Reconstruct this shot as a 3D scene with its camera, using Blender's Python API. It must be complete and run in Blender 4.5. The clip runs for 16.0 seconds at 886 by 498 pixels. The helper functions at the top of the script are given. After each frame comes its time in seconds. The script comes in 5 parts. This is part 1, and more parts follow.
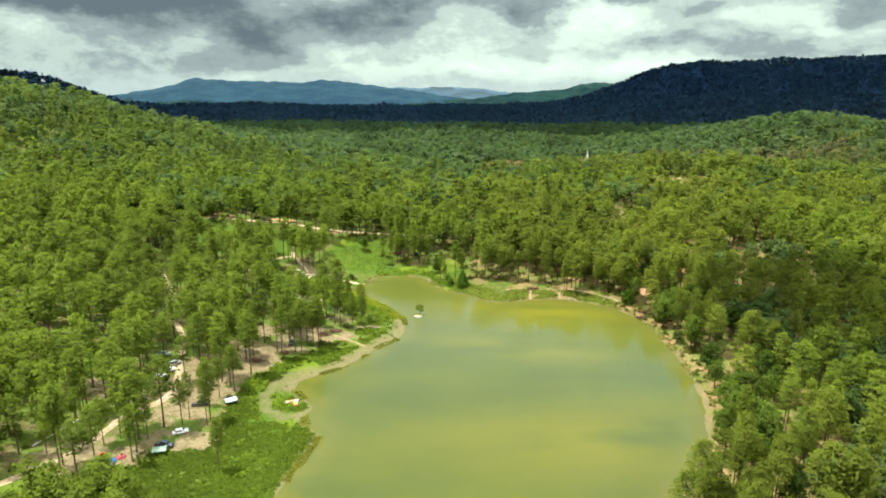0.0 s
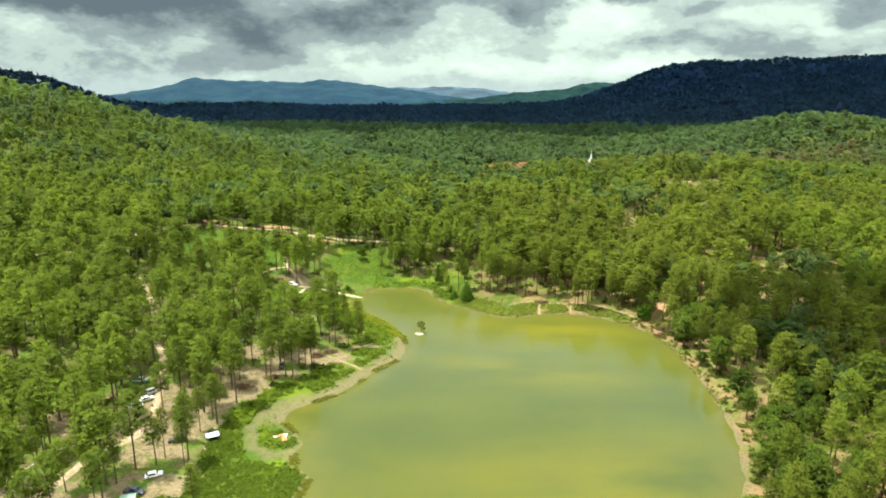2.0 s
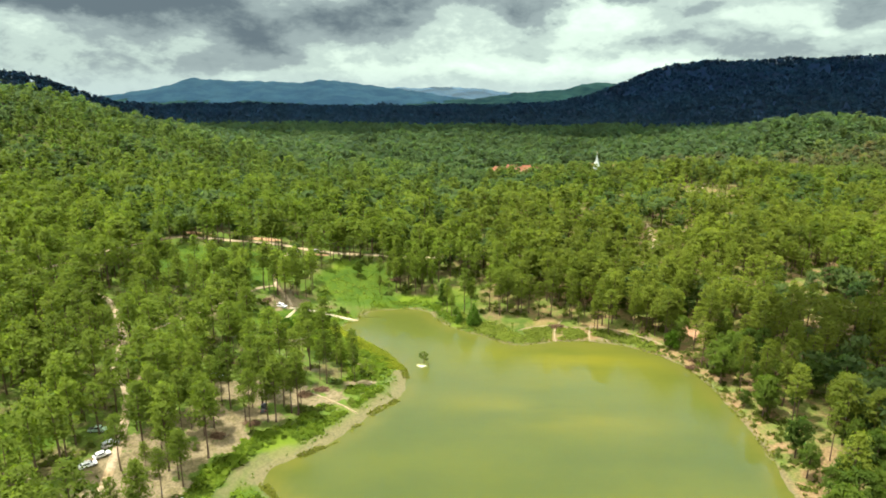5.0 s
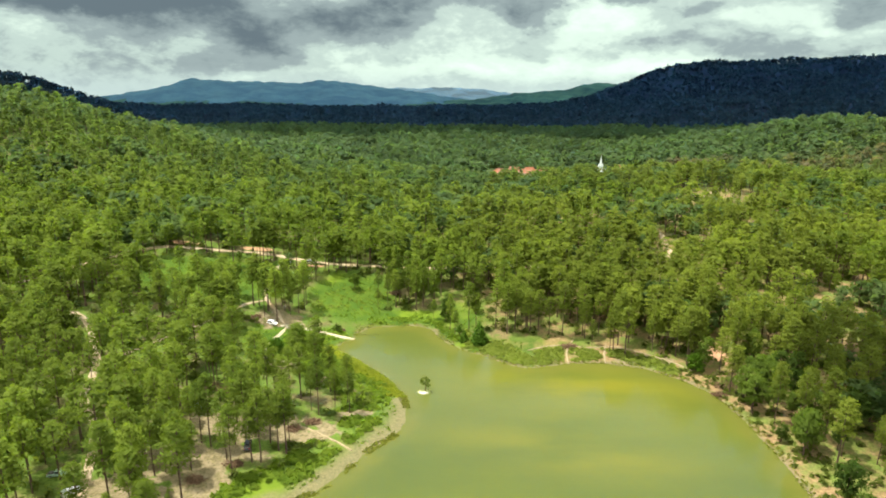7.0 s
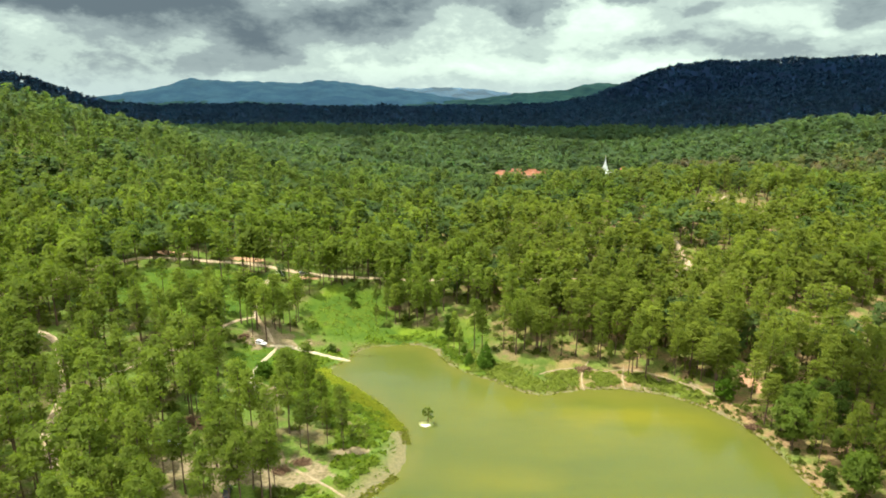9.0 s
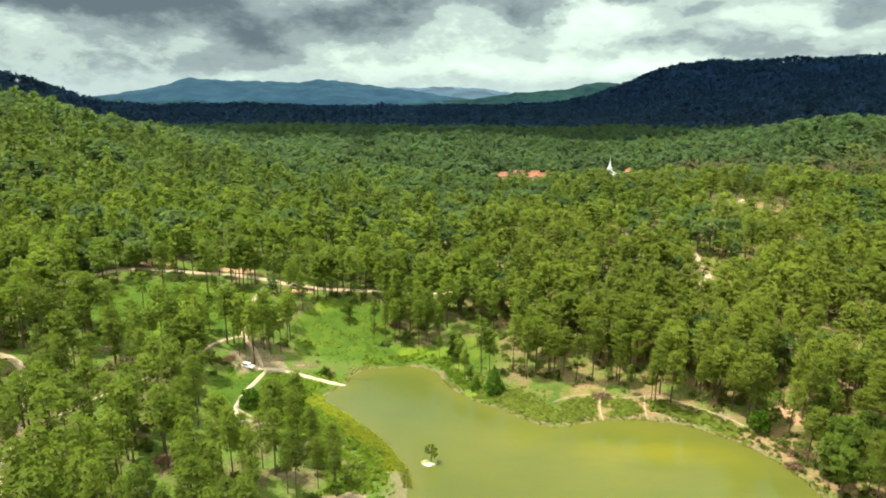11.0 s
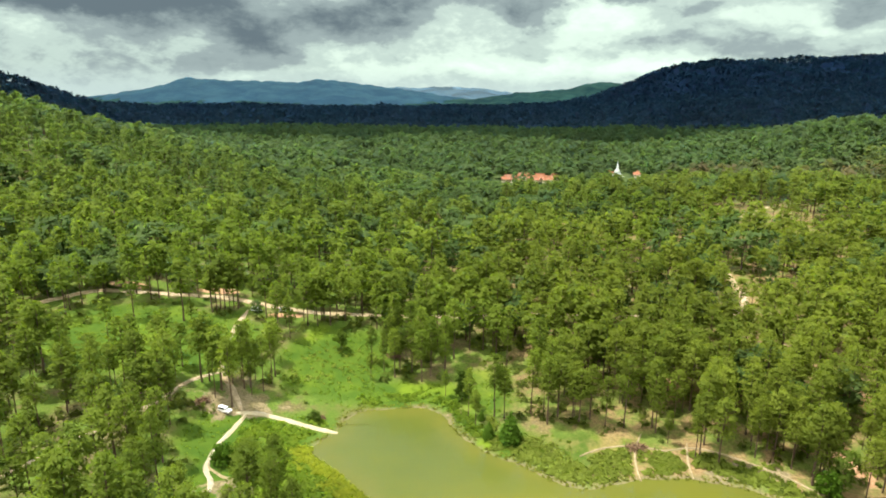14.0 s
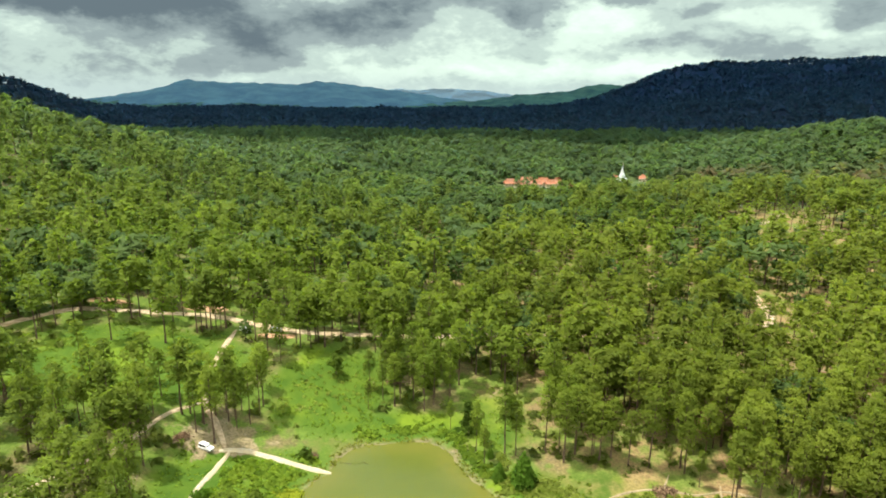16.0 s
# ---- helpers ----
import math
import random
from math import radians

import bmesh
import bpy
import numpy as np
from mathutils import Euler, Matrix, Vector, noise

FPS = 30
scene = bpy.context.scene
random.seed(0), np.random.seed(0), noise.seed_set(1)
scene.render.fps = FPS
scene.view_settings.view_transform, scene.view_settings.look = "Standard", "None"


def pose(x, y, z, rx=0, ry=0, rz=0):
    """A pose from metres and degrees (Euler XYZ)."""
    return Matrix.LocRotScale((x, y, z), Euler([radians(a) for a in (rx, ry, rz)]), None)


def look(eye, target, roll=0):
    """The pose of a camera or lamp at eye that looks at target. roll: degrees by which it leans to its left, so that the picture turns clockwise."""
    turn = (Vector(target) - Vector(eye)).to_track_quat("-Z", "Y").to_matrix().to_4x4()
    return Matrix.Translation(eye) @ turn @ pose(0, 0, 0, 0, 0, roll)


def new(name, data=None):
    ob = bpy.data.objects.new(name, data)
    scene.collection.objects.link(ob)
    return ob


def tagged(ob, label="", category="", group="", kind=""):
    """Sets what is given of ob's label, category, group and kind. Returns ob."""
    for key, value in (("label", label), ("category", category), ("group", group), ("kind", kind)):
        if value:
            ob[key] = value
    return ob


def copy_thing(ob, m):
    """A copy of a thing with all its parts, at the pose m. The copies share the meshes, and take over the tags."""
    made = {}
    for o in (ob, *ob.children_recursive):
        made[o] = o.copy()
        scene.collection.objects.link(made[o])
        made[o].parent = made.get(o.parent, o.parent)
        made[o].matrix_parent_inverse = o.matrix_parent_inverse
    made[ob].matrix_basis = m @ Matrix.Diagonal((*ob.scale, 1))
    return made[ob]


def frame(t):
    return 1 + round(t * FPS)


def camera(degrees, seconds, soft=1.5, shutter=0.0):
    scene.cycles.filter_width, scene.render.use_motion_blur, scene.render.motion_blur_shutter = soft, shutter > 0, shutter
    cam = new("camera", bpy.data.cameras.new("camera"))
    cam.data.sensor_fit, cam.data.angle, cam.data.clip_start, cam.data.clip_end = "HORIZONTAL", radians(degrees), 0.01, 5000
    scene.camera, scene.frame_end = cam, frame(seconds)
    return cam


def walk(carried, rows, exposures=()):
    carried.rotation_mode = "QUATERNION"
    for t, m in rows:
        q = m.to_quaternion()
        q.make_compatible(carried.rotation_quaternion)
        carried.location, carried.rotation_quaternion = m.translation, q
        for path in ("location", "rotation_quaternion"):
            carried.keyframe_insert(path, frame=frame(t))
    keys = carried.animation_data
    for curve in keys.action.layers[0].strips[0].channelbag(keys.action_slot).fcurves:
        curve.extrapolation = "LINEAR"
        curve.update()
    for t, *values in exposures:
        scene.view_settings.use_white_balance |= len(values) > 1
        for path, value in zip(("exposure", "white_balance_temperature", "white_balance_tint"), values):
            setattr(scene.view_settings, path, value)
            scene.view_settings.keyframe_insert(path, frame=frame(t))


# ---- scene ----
cam = camera(72.0, 16.0, soft=1.9)
PATH = [
    (0, (-1.3, 3.7, 99.7), (-1.2855, 5.6361, 99.1986), 0.45),
    (2, (-2.7, 24.0, 100.05), (-2.6845, 25.9359, 99.5479), 0.45),
    (4, (-3.95, 43.9, 100.35), (-3.9341, 45.8360, 99.8482), 0.45),
    (6, (-5.1, 64.0, 100.55), (-5.0838, 65.9362, 100.0492), 0.45),
    (8, (-6.3, 84.8, 100.7), (-6.2831, 86.7364, 100.1999), 0.45),
    (10, (-7.6, 105.6, 100.75), (-7.5824, 107.5362, 100.2492), 0.45),
    (12, (-9.0, 126.2, 100.75), (-8.9818, 128.1358, 100.2476), 0.45),
    (13, (-9.75, 136.5, 100.75), (-9.7314, 138.4358, 100.2476), 0.45),
    (14, (-10.4, 146.7, 100.8), (-10.3814, 148.6359, 100.2979), 0.45),
    (14.5, (-10.75, 151.7, 100.82), (-10.7314, 153.6360, 100.3186), 0.45),
    (15, (-11.1, 156.6, 100.85), (-11.0814, 158.5365, 100.3503), 0.45),
    (15.5, (-11.4, 161.2, 100.9), (-11.3811, 163.1371, 100.4026), 0.45),
    (16, (-11.7, 165.6, 100.95), (-11.6811, 167.5374, 100.4540), 0.45),
]
walk(cam, [(t, look(eye, target, roll)) for t, eye, target, roll in PATH])

# ---- sky, sun, exposure ----
SUN_ELEVATION, SUN_AZIMUTH = 69.0, -78.0   # azimuth from +y towards +x
world = bpy.data.worlds.new("sky")
scene.world = world
world.use_nodes = True


def build_sky():
    nt = world.node_tree
    nt.nodes.clear()
    n, l = nt.nodes.new, nt.links.new
    out = n("ShaderNodeOutputWorld")
    bg = n("ShaderNodeBackground")
    bg.inputs["Strength"].default_value = 0.10
    sky = n("ShaderNodeTexSky")
    sky.sky_type = "NISHITA"
    sky.sun_disc = False
    sky.sun_elevation, sky.sun_rotation = radians(SUN_ELEVATION), radians(SUN_AZIMUTH)
    tc = n("ShaderNodeTexCoord")
    sep = n("ShaderNodeSeparateXYZ")
    l(tc.outputs["Generated"], sep.inputs[0])

    def math_node(op, a, b=None, clamp=False):
        m = n("ShaderNodeMath")
        m.operation = op
        m.use_clamp = clamp
        for i, v in enumerate((a, b)):
            if v is None:
                continue
            if isinstance(v, (int, float)):
                m.inputs[i].default_value = v
            else:
                l(v, m.inputs[i])
        return m.outputs[0]

    # bearing from the line of flight and height over the horizon, in degrees
    bearing = math_node("MULTIPLY", math_node("ARCTAN2", sep.outputs[0], sep.outputs[1]), 57.2958)
    rise = math_node("MULTIPLY", math_node("ARCSINE", sep.outputs[2]), 57.2958)
    comb = n("ShaderNodeCombineXYZ")
    l(bearing, comb.inputs[0])
    l(math_node("MULTIPLY", rise, 2.0), comb.inputs[1])

    def cloud_noise(scale, detail, seed, rough=0.55, dist=0.0):
        mp = n("ShaderNodeMapping")
        mp.inputs["Location"].default_value = seed
        l(comb.outputs[0], mp.inputs["Vector"])
        t = n("ShaderNodeTexNoise")
        t.inputs["Scale"].default_value, t.inputs["Detail"].default_value = scale, detail
        t.inputs["Roughness"].default_value, t.inputs["Distortion"].default_value = rough, dist
        l(mp.outputs[0], t.inputs["Vector"])
        return t.outputs["Fac"]

    def ramp(fac, *stops):
        r = n("ShaderNodeValToRGB")
        r.color_ramp.interpolation = "EASE"
        while len(r.color_ramp.elements) < len(stops):
            r.color_ramp.elements.new(0.5)
        for e, (p, c) in zip(r.color_ramp.elements, stops):
            e.position, e.color = p, (*c, 1)
        l(fac, r.inputs["Fac"])
        return r.outputs["Color"]

    def mix(fac, a, b, mode="MIX"):
        m = n("ShaderNodeMix")
        m.data_type, m.blend_type = "RGBA", mode
        for i, v in ((0, fac), (6, a), (7, b)):
            if isinstance(v, (int, float)):
                m.inputs[i].default_value = v
            elif isinstance(v, tuple):
                m.inputs[i].default_value = (*v, 1)
            else:
                l(v, m.inputs[i])
        return m.outputs[2]

    # ragged outlines: the places of the clouds are shaken by two sizes of noise
    def shaken(amount, scale, seed):
        one = math_node("MULTIPLY", math_node("SUBTRACT", cloud_noise(scale, 5, seed, 0.6), 0.5), amount)
        two = math_node("MULTIPLY", math_node("SUBTRACT", cloud_noise(scale, 5, (seed[1], seed[0] + 40, 0), 0.6), 0.5), amount * 0.5)
        return one, two

    sx, sy = shaken(8.0, 0.13, (3.0, 11.0, 0.0))
    spot = n("ShaderNodeCombineXYZ")
    l(math_node("ADD", bearing, sx), spot.inputs[0])
    l(math_node("ADD", rise, sy), spot.inputs[1])
    puffs = cloud_noise(0.20, 9, (3.3, 1.2, 0.4), 0.62, 0.3)
    small = cloud_noise(0.75, 6, (8.3, 5.2, 0.4), 0.6, 0.4)
    body = math_node("ADD", math_node("MULTIPLY", puffs, 0.42), math_node("MULTIPLY", small, 0.20))
    body = math_node("ADD", body, 0.11)
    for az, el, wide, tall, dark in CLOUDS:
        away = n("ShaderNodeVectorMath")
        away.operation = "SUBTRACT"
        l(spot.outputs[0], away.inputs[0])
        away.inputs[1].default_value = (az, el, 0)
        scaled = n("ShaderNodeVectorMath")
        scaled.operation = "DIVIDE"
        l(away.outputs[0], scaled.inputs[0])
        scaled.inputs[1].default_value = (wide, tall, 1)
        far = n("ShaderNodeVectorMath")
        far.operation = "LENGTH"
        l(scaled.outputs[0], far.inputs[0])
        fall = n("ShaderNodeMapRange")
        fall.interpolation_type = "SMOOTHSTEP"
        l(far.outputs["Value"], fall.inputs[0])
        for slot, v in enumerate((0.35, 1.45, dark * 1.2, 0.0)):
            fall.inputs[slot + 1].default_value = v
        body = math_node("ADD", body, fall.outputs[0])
    k = CLOUD_LIGHT
    tones = [(0.20, (7.0, 8.6, 7.4)), (0.33, (6.0, 7.4, 6.4)), (0.44, (4.4, 5.5, 5.0)), (0.55, (2.7, 3.4, 3.4)), (0.78, (1.12, 1.52, 1.74))]
    colour = ramp(body, *[(p, tuple(v * k for v in c)) for p, c in tones])
    haze = math_node("MULTIPLY", sep.outputs[2], 30.0, True)
    colour = mix(haze, mix(0.6, colour, tuple(v * k for v in (4.5, 5.6, 5.5))), colour)
    # sunlit white cumulus higher up
    high = math_node("MULTIPLY", math_node("SUBTRACT", sep.outputs[2], 0.2), 2.6, True)
    colour = mix(high, colour, mix(body, (14.4, 14.6, 13.2), (9.0, 9.3, 9.0)))
    cover = ramp(body, (0.05, (0, 0, 0)), (0.10, (1, 1, 1)))
    l(mix(cover, sky.outputs[0], colour), bg.inputs["Color"])
    l(bg.outputs[0], out.inputs["Surface"])


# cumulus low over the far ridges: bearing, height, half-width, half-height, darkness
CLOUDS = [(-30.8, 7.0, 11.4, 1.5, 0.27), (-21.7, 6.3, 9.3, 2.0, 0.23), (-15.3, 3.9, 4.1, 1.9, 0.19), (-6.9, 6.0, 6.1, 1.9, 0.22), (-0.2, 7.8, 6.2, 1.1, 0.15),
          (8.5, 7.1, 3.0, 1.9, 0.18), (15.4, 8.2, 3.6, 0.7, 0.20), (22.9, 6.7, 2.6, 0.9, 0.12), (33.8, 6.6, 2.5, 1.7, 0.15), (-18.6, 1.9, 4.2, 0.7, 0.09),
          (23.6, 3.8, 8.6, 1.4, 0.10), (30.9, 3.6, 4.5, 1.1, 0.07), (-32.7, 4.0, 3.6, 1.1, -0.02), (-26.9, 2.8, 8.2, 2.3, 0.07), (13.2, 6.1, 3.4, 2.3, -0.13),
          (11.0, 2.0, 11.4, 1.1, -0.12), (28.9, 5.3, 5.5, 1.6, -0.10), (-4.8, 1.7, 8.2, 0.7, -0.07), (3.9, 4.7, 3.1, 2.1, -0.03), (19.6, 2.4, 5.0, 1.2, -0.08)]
CLOUD_LIGHT = 0.60
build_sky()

sun_data = bpy.data.lights.new("sun", "SUN")
sun_data.energy, sun_data.angle, sun_data.color = 4.0, radians(0.6), (1.0, 0.96, 0.86)
sun = new("sun", sun_data)
_e, _a = radians(SUN_ELEVATION), radians(SUN_AZIMUTH)
SUN_WAY = Vector((math.sin(_a) * math.cos(_e), math.cos(_a) * math.cos(_e), math.sin(_e)))
sun.matrix_world = look(SUN_WAY * 800, (0, 0, 0))
scene.view_settings.exposure = 1.17

# ---- lay of the land ----
SHORE_LEFT = [(-46, 70), (-44, 115), (-42, 137), (-38.5, 155), (-36.7, 166), (-41.5, 172), (-43, 176), (-42, 183), (-46.5, 189.5),
              (-50.5, 195), (-49, 201.5), (-43.5, 206), (-36, 213), (-30, 222.5), (-24, 232), (-17.8, 239.5), (-15.7, 250), (-16.8, 261),
              (-22, 272), (-30, 283), (-39, 293), (-47, 302)]
SHORE_HEAD = [(-41, 312), (-39, 320), (-33, 325), (-17, 327.5), (-9, 323.5), (-4, 312), (4, 302), (13, 296), (20, 289),
              (30, 285), (44, 289), (58, 289.5), (68, 286)]
SHORE_RIGHT = [(76, 282), (87, 269), (91.5, 252), (92, 228), (90, 204), (86, 184), (77, 161), (63, 141), (42, 112), (10, 80), (-30, 62)]
SHORE = np.array(SHORE_LEFT + SHORE_HEAD + SHORE_RIGHT, float)


def smooth_loop(pts, n=4):
    """A closed Catmull-Rom curve through a few points."""
    a, b, c, d = np.roll(pts, 1, 0), pts, np.roll(pts, -1, 0), np.roll(pts, -2, 0)
    out = []
    for t in np.arange(n) / n:
        out.append(0.5 * (2 * b + (c - a) * t + (2 * a - 5 * b + 4 * c - d) * t**2 + (3 * b - a - 3 * c + d) * t**3))
    return np.stack(out, 1).reshape(-1, 2)


def loop_distance(loop, x, y):
    """Distance to a closed loop, negative inside."""
    x, y = np.asarray(x, float), np.asarray(y, float)
    best, inside = np.full(x.shape, 1e9), np.zeros(x.shape, bool)
    for (ax, ay), (bx, by) in zip(loop, np.roll(loop, -1, 0)):
        ex, ey = bx - ax, by - ay
        t = np.clip(((x - ax) * ex + (y - ay) * ey) / (ex * ex + ey * ey + 1e-9), 0, 1)
        best = np.minimum(best, np.hypot(x - ax - t * ex, y - ay - t * ey))
        crosses = ((ay > y) != (by > y)) & (x < ex * (y - ay) / (ey if abs(ey) > 1e-9 else 1e-9) + ax)
        inside ^= crosses
    return np.where(inside, -best, best)


def line_distance(line, x, y):
    best = np.full(np.shape(x), 1e9)
    for (ax, ay), (bx, by) in zip(line[:-1], line[1:]):
        ex, ey = bx - ax, by - ay
        t = np.clip(((x - ax) * ex + (y - ay) * ey) / (ex * ex + ey * ey + 1e-9), 0, 1)
        best = np.minimum(best, np.hypot(x - ax - t * ex, y - ay - t * ey))
    return best


def wave(x, y, size, seed=0.0):
    """Cheap smooth noise, about -1 to 1."""
    k = 6.283 / size
    s = seed * 1.7
    return 0.4 * (np.sin(k * (x * 0.93 + y * 0.37) + s + 1.3 * np.sin(k * 0.61 * (y - 0.4 * x) + 2 * s))
                  + np.sin(k * 1.31 * (y * 0.88 - x * 0.47) + 2.1 + s + 1.1 * np.sin(k * 0.83 * (x + 0.3 * y) + s))
                  + 0.5 * np.sin(k * 2.3 * (x * 0.5 + y * 0.87) + 3 * s))


# x, y, height, half-width in x, half-width in y
HILLS = [(-560, 720, 91, 193, 190), (-235, 300, 17, 85, 120), (-120, 425, 12, 110, 75), (130, 405, 13, 75, 65),
         (235, 575, 22, 110, 90), (610, 1000, 52, 140, 150), (220, 300, 6, 70, 160), (150, 960, -11, 300, 200), (150, 850, -16, 190, 55),
         (-260, 1350, 8, 350, 120), (300, 1330, 4, 400, 120), (-1085, 1720, 80, 145, 200), (-1330, 1720, 95, 170, 200), (1350, 2150, 75, 560, 330),
         (1150, 3050, 132, 330, 330), (1900, 3050, 176, 560, 380), (2900, 3000, 185, 700, 400), (-200, 2300, 20, 700, 250)]
LAKE_LOOP = smooth_loop(SHORE)


def step(v, a, b):
    t = np.clip((v - a) / (b - a), 0, 1)
    return t * t * (3 - 2 * t)


def land(x, y):
    """Height of the ground."""
    x, y = np.asarray(x, float), np.asarray(y, float)
    far = np.hypot(x, y - 200)
    z = sum(h * np.exp(-0.5 * (((x - cx) / sx) ** 2 + ((y - cy) / sy) ** 2)) for cx, cy, h, sx, sy in HILLS)
    z = z + wave(x, y, 95, 1) * 1.3 * step(far, 60, 250) + wave(x, y, 340, 2) * 3.5 * step(far, 400, 1200)
    z = z + wave(x, y, 900, 3) * 14 * step(far, 1500, 2800) + wave(x, y, 260, 4) * 9 * step(far, 1700, 3000)
    d = loop_distance(LAKE_LOOP, x, y) + wave(x, y, 11, 5) * 0.7 + wave(x, y, 4.5, 6) * 0.3
    bank = np.maximum(z, 0) * step(d, 0, 55) + np.minimum(0.09 * d, 0.9) + wave(x, y, 17, 7) * 0.12 * step(d, 4, 20)
    bank = np.where(far > 500, z + 0.9, bank)
    return np.where(d < 0, np.maximum(d * 0.12, -3.0), bank)


def spaced(start, end, fine_a, fine_b, pitch, growth=1.055):
    mid = list(np.arange(fine_a, fine_b + 0.1, pitch))
    up, w = [], pitch
    v = fine_b
    while v < end:
        w = min(w * growth, 130)
        v += w
        up.append(v)
    down, w = [], pitch
    v = fine_a
    while v > start:
        w = min(w * growth, 130)
        v -= w
        down.append(v)
    return np.array(down[::-1] + mid + up)


def mesh_from(name, verts, faces, mats, smooth=False, index=None):
    """verts (n, 3); faces (m, k) of one corner count."""
    me = bpy.data.meshes.new(name)
    verts, faces = np.asarray(verts, np.float32), np.asarray(faces, np.int32)
    k = faces.shape[1]
    me.vertices.add(len(verts))
    me.vertices.foreach_set("co", verts.ravel())
    me.loops.add(faces.size)
    me.loops.foreach_set("vertex_index", faces.ravel())
    me.polygons.add(len(faces))
    me.polygons.foreach_set("loop_start", np.arange(0, faces.size, k, dtype=np.int32))
    me.polygons.foreach_set("loop_total", np.full(len(faces), k, np.int32))
    for m in mats:
        me.materials.append(m)
    if index is not None:
        me.polygons.foreach_set("material_index", np.asarray(index, np.int32))
    me.update(calc_edges=True)
    me.validate()
    if smooth:
        me.shade_smooth()
    return me


def put_normals(me, normals):
    """Soft foliage shading: the leaves of a puff are lit like the puff."""
    a = me.attributes.new("custom_normal", "FLOAT_VECTOR", "POINT")
    a.data.foreach_set("vector", np.asarray(normals, np.float32).ravel())


def put_values(me, name, values):
    a = me.attributes.new(name, "FLOAT", "POINT")
    a.data.foreach_set("value", np.asarray(values, np.float32))

# ---- materials ----
def material(name, rough=0.8, spec=0.3):
    m = bpy.data.materials.new(name)
    m.use_nodes = True
    nt = m.node_tree
    bsdf = nt.nodes["Principled BSDF"]
    bsdf.inputs["Roughness"].default_value = rough
    bsdf.inputs["Specular IOR Level"].default_value = spec
    return m, nt, bsdf


def node(nt, kind, **values):
    n = nt.nodes.new(kind)
    for k, v in values.items():
        n.inputs[k.replace("_", " ")].default_value = v
    return n


def noise_fac(nt, scale, detail=4, rough=0.6, seed=0.0, stretch=None):
    g = nt.nodes.new("ShaderNodeNewGeometry")
    mp = node(nt, "ShaderNodeMapping", Location=(seed, seed * 0.7, seed * 0.3), Scale=stretch or (1, 1, 1))
    nt.links.new(g.outputs["Position"], mp.inputs["Vector"])
    t = node(nt, "ShaderNodeTexNoise", Scale=scale, Detail=detail, Roughness=rough)
    nt.links.new(mp.outputs[0], t.inputs["Vector"])
    return t.outputs["Fac"]


def blend(nt, fac, a, b, mode="MIX"):
    m = nt.nodes.new("ShaderNodeMix")
    m.data_type, m.blend_type = "RGBA", mode
    for i, v in ((0, fac), (6, a), (7, b)):
        if isinstance(v, (int, float)):
            m.inputs[i].default_value = v
        elif isinstance(v, tuple):
            m.inputs[i].default_value = (*v, 1)
        else:
            nt.links.new(v, m.inputs[i])
    return m.outputs[2]


def narrow(nt, fac, lo, hi, a=0.0, b=1.0):
    r = node(nt, "ShaderNodeMapRange")
    r.interpolation_type = "SMOOTHSTEP"
    nt.links.new(fac, r.inputs[0])
    for i, v in enumerate((lo, hi, a, b)):
        r.inputs[i + 1].default_value = v
    return r.outputs[0]


def calc(nt, op, a, b, clamp=False):
    m = nt.nodes.new("ShaderNodeMath")
    m.operation, m.use_clamp = op, clamp
    for i, v in enumerate((a, b)):
        if isinstance(v, (int, float)):
            m.inputs[i].default_value = v
        else:
            nt.links.new(v, m.inputs[i])
    return m.outputs[0]


def relief(nt, bsdf, fac, strength, distance):
    b = node(nt, "ShaderNodeBump", Strength=strength, Distance=distance)
    nt.links.new(fac, b.inputs["Height"])
    nt.links.new(b.outputs[0], bsdf.inputs["Normal"])


def surface(name, dark, light, scale, rough=0.85, spec=0.2, bump=0.3, depth=0.1, stain=None, stain_scale=None, metal=0.0):
    """A two-scale mottled surface."""
    m, nt, bsdf = material(name, rough, spec)
    fine = noise_fac(nt, scale, 6, 0.65)
    colour = blend(nt, narrow(nt, fine, 0.3, 0.7), dark, light)
    if stain:
        big = noise_fac(nt, stain_scale or scale * 0.12, 4, 0.6, 7.3)
        colour = blend(nt, narrow(nt, big, 0.48, 0.68), colour, stain)
    nt.links.new(colour, bsdf.inputs["Base Color"])
    bsdf.inputs["Metallic"].default_value = metal
    relief(nt, bsdf, fine, bump, depth)
    return m


def value_of(nt, name):
    a = nt.nodes.new("ShaderNodeAttribute")
    a.attribute_name = name
    return a.outputs["Fac"]


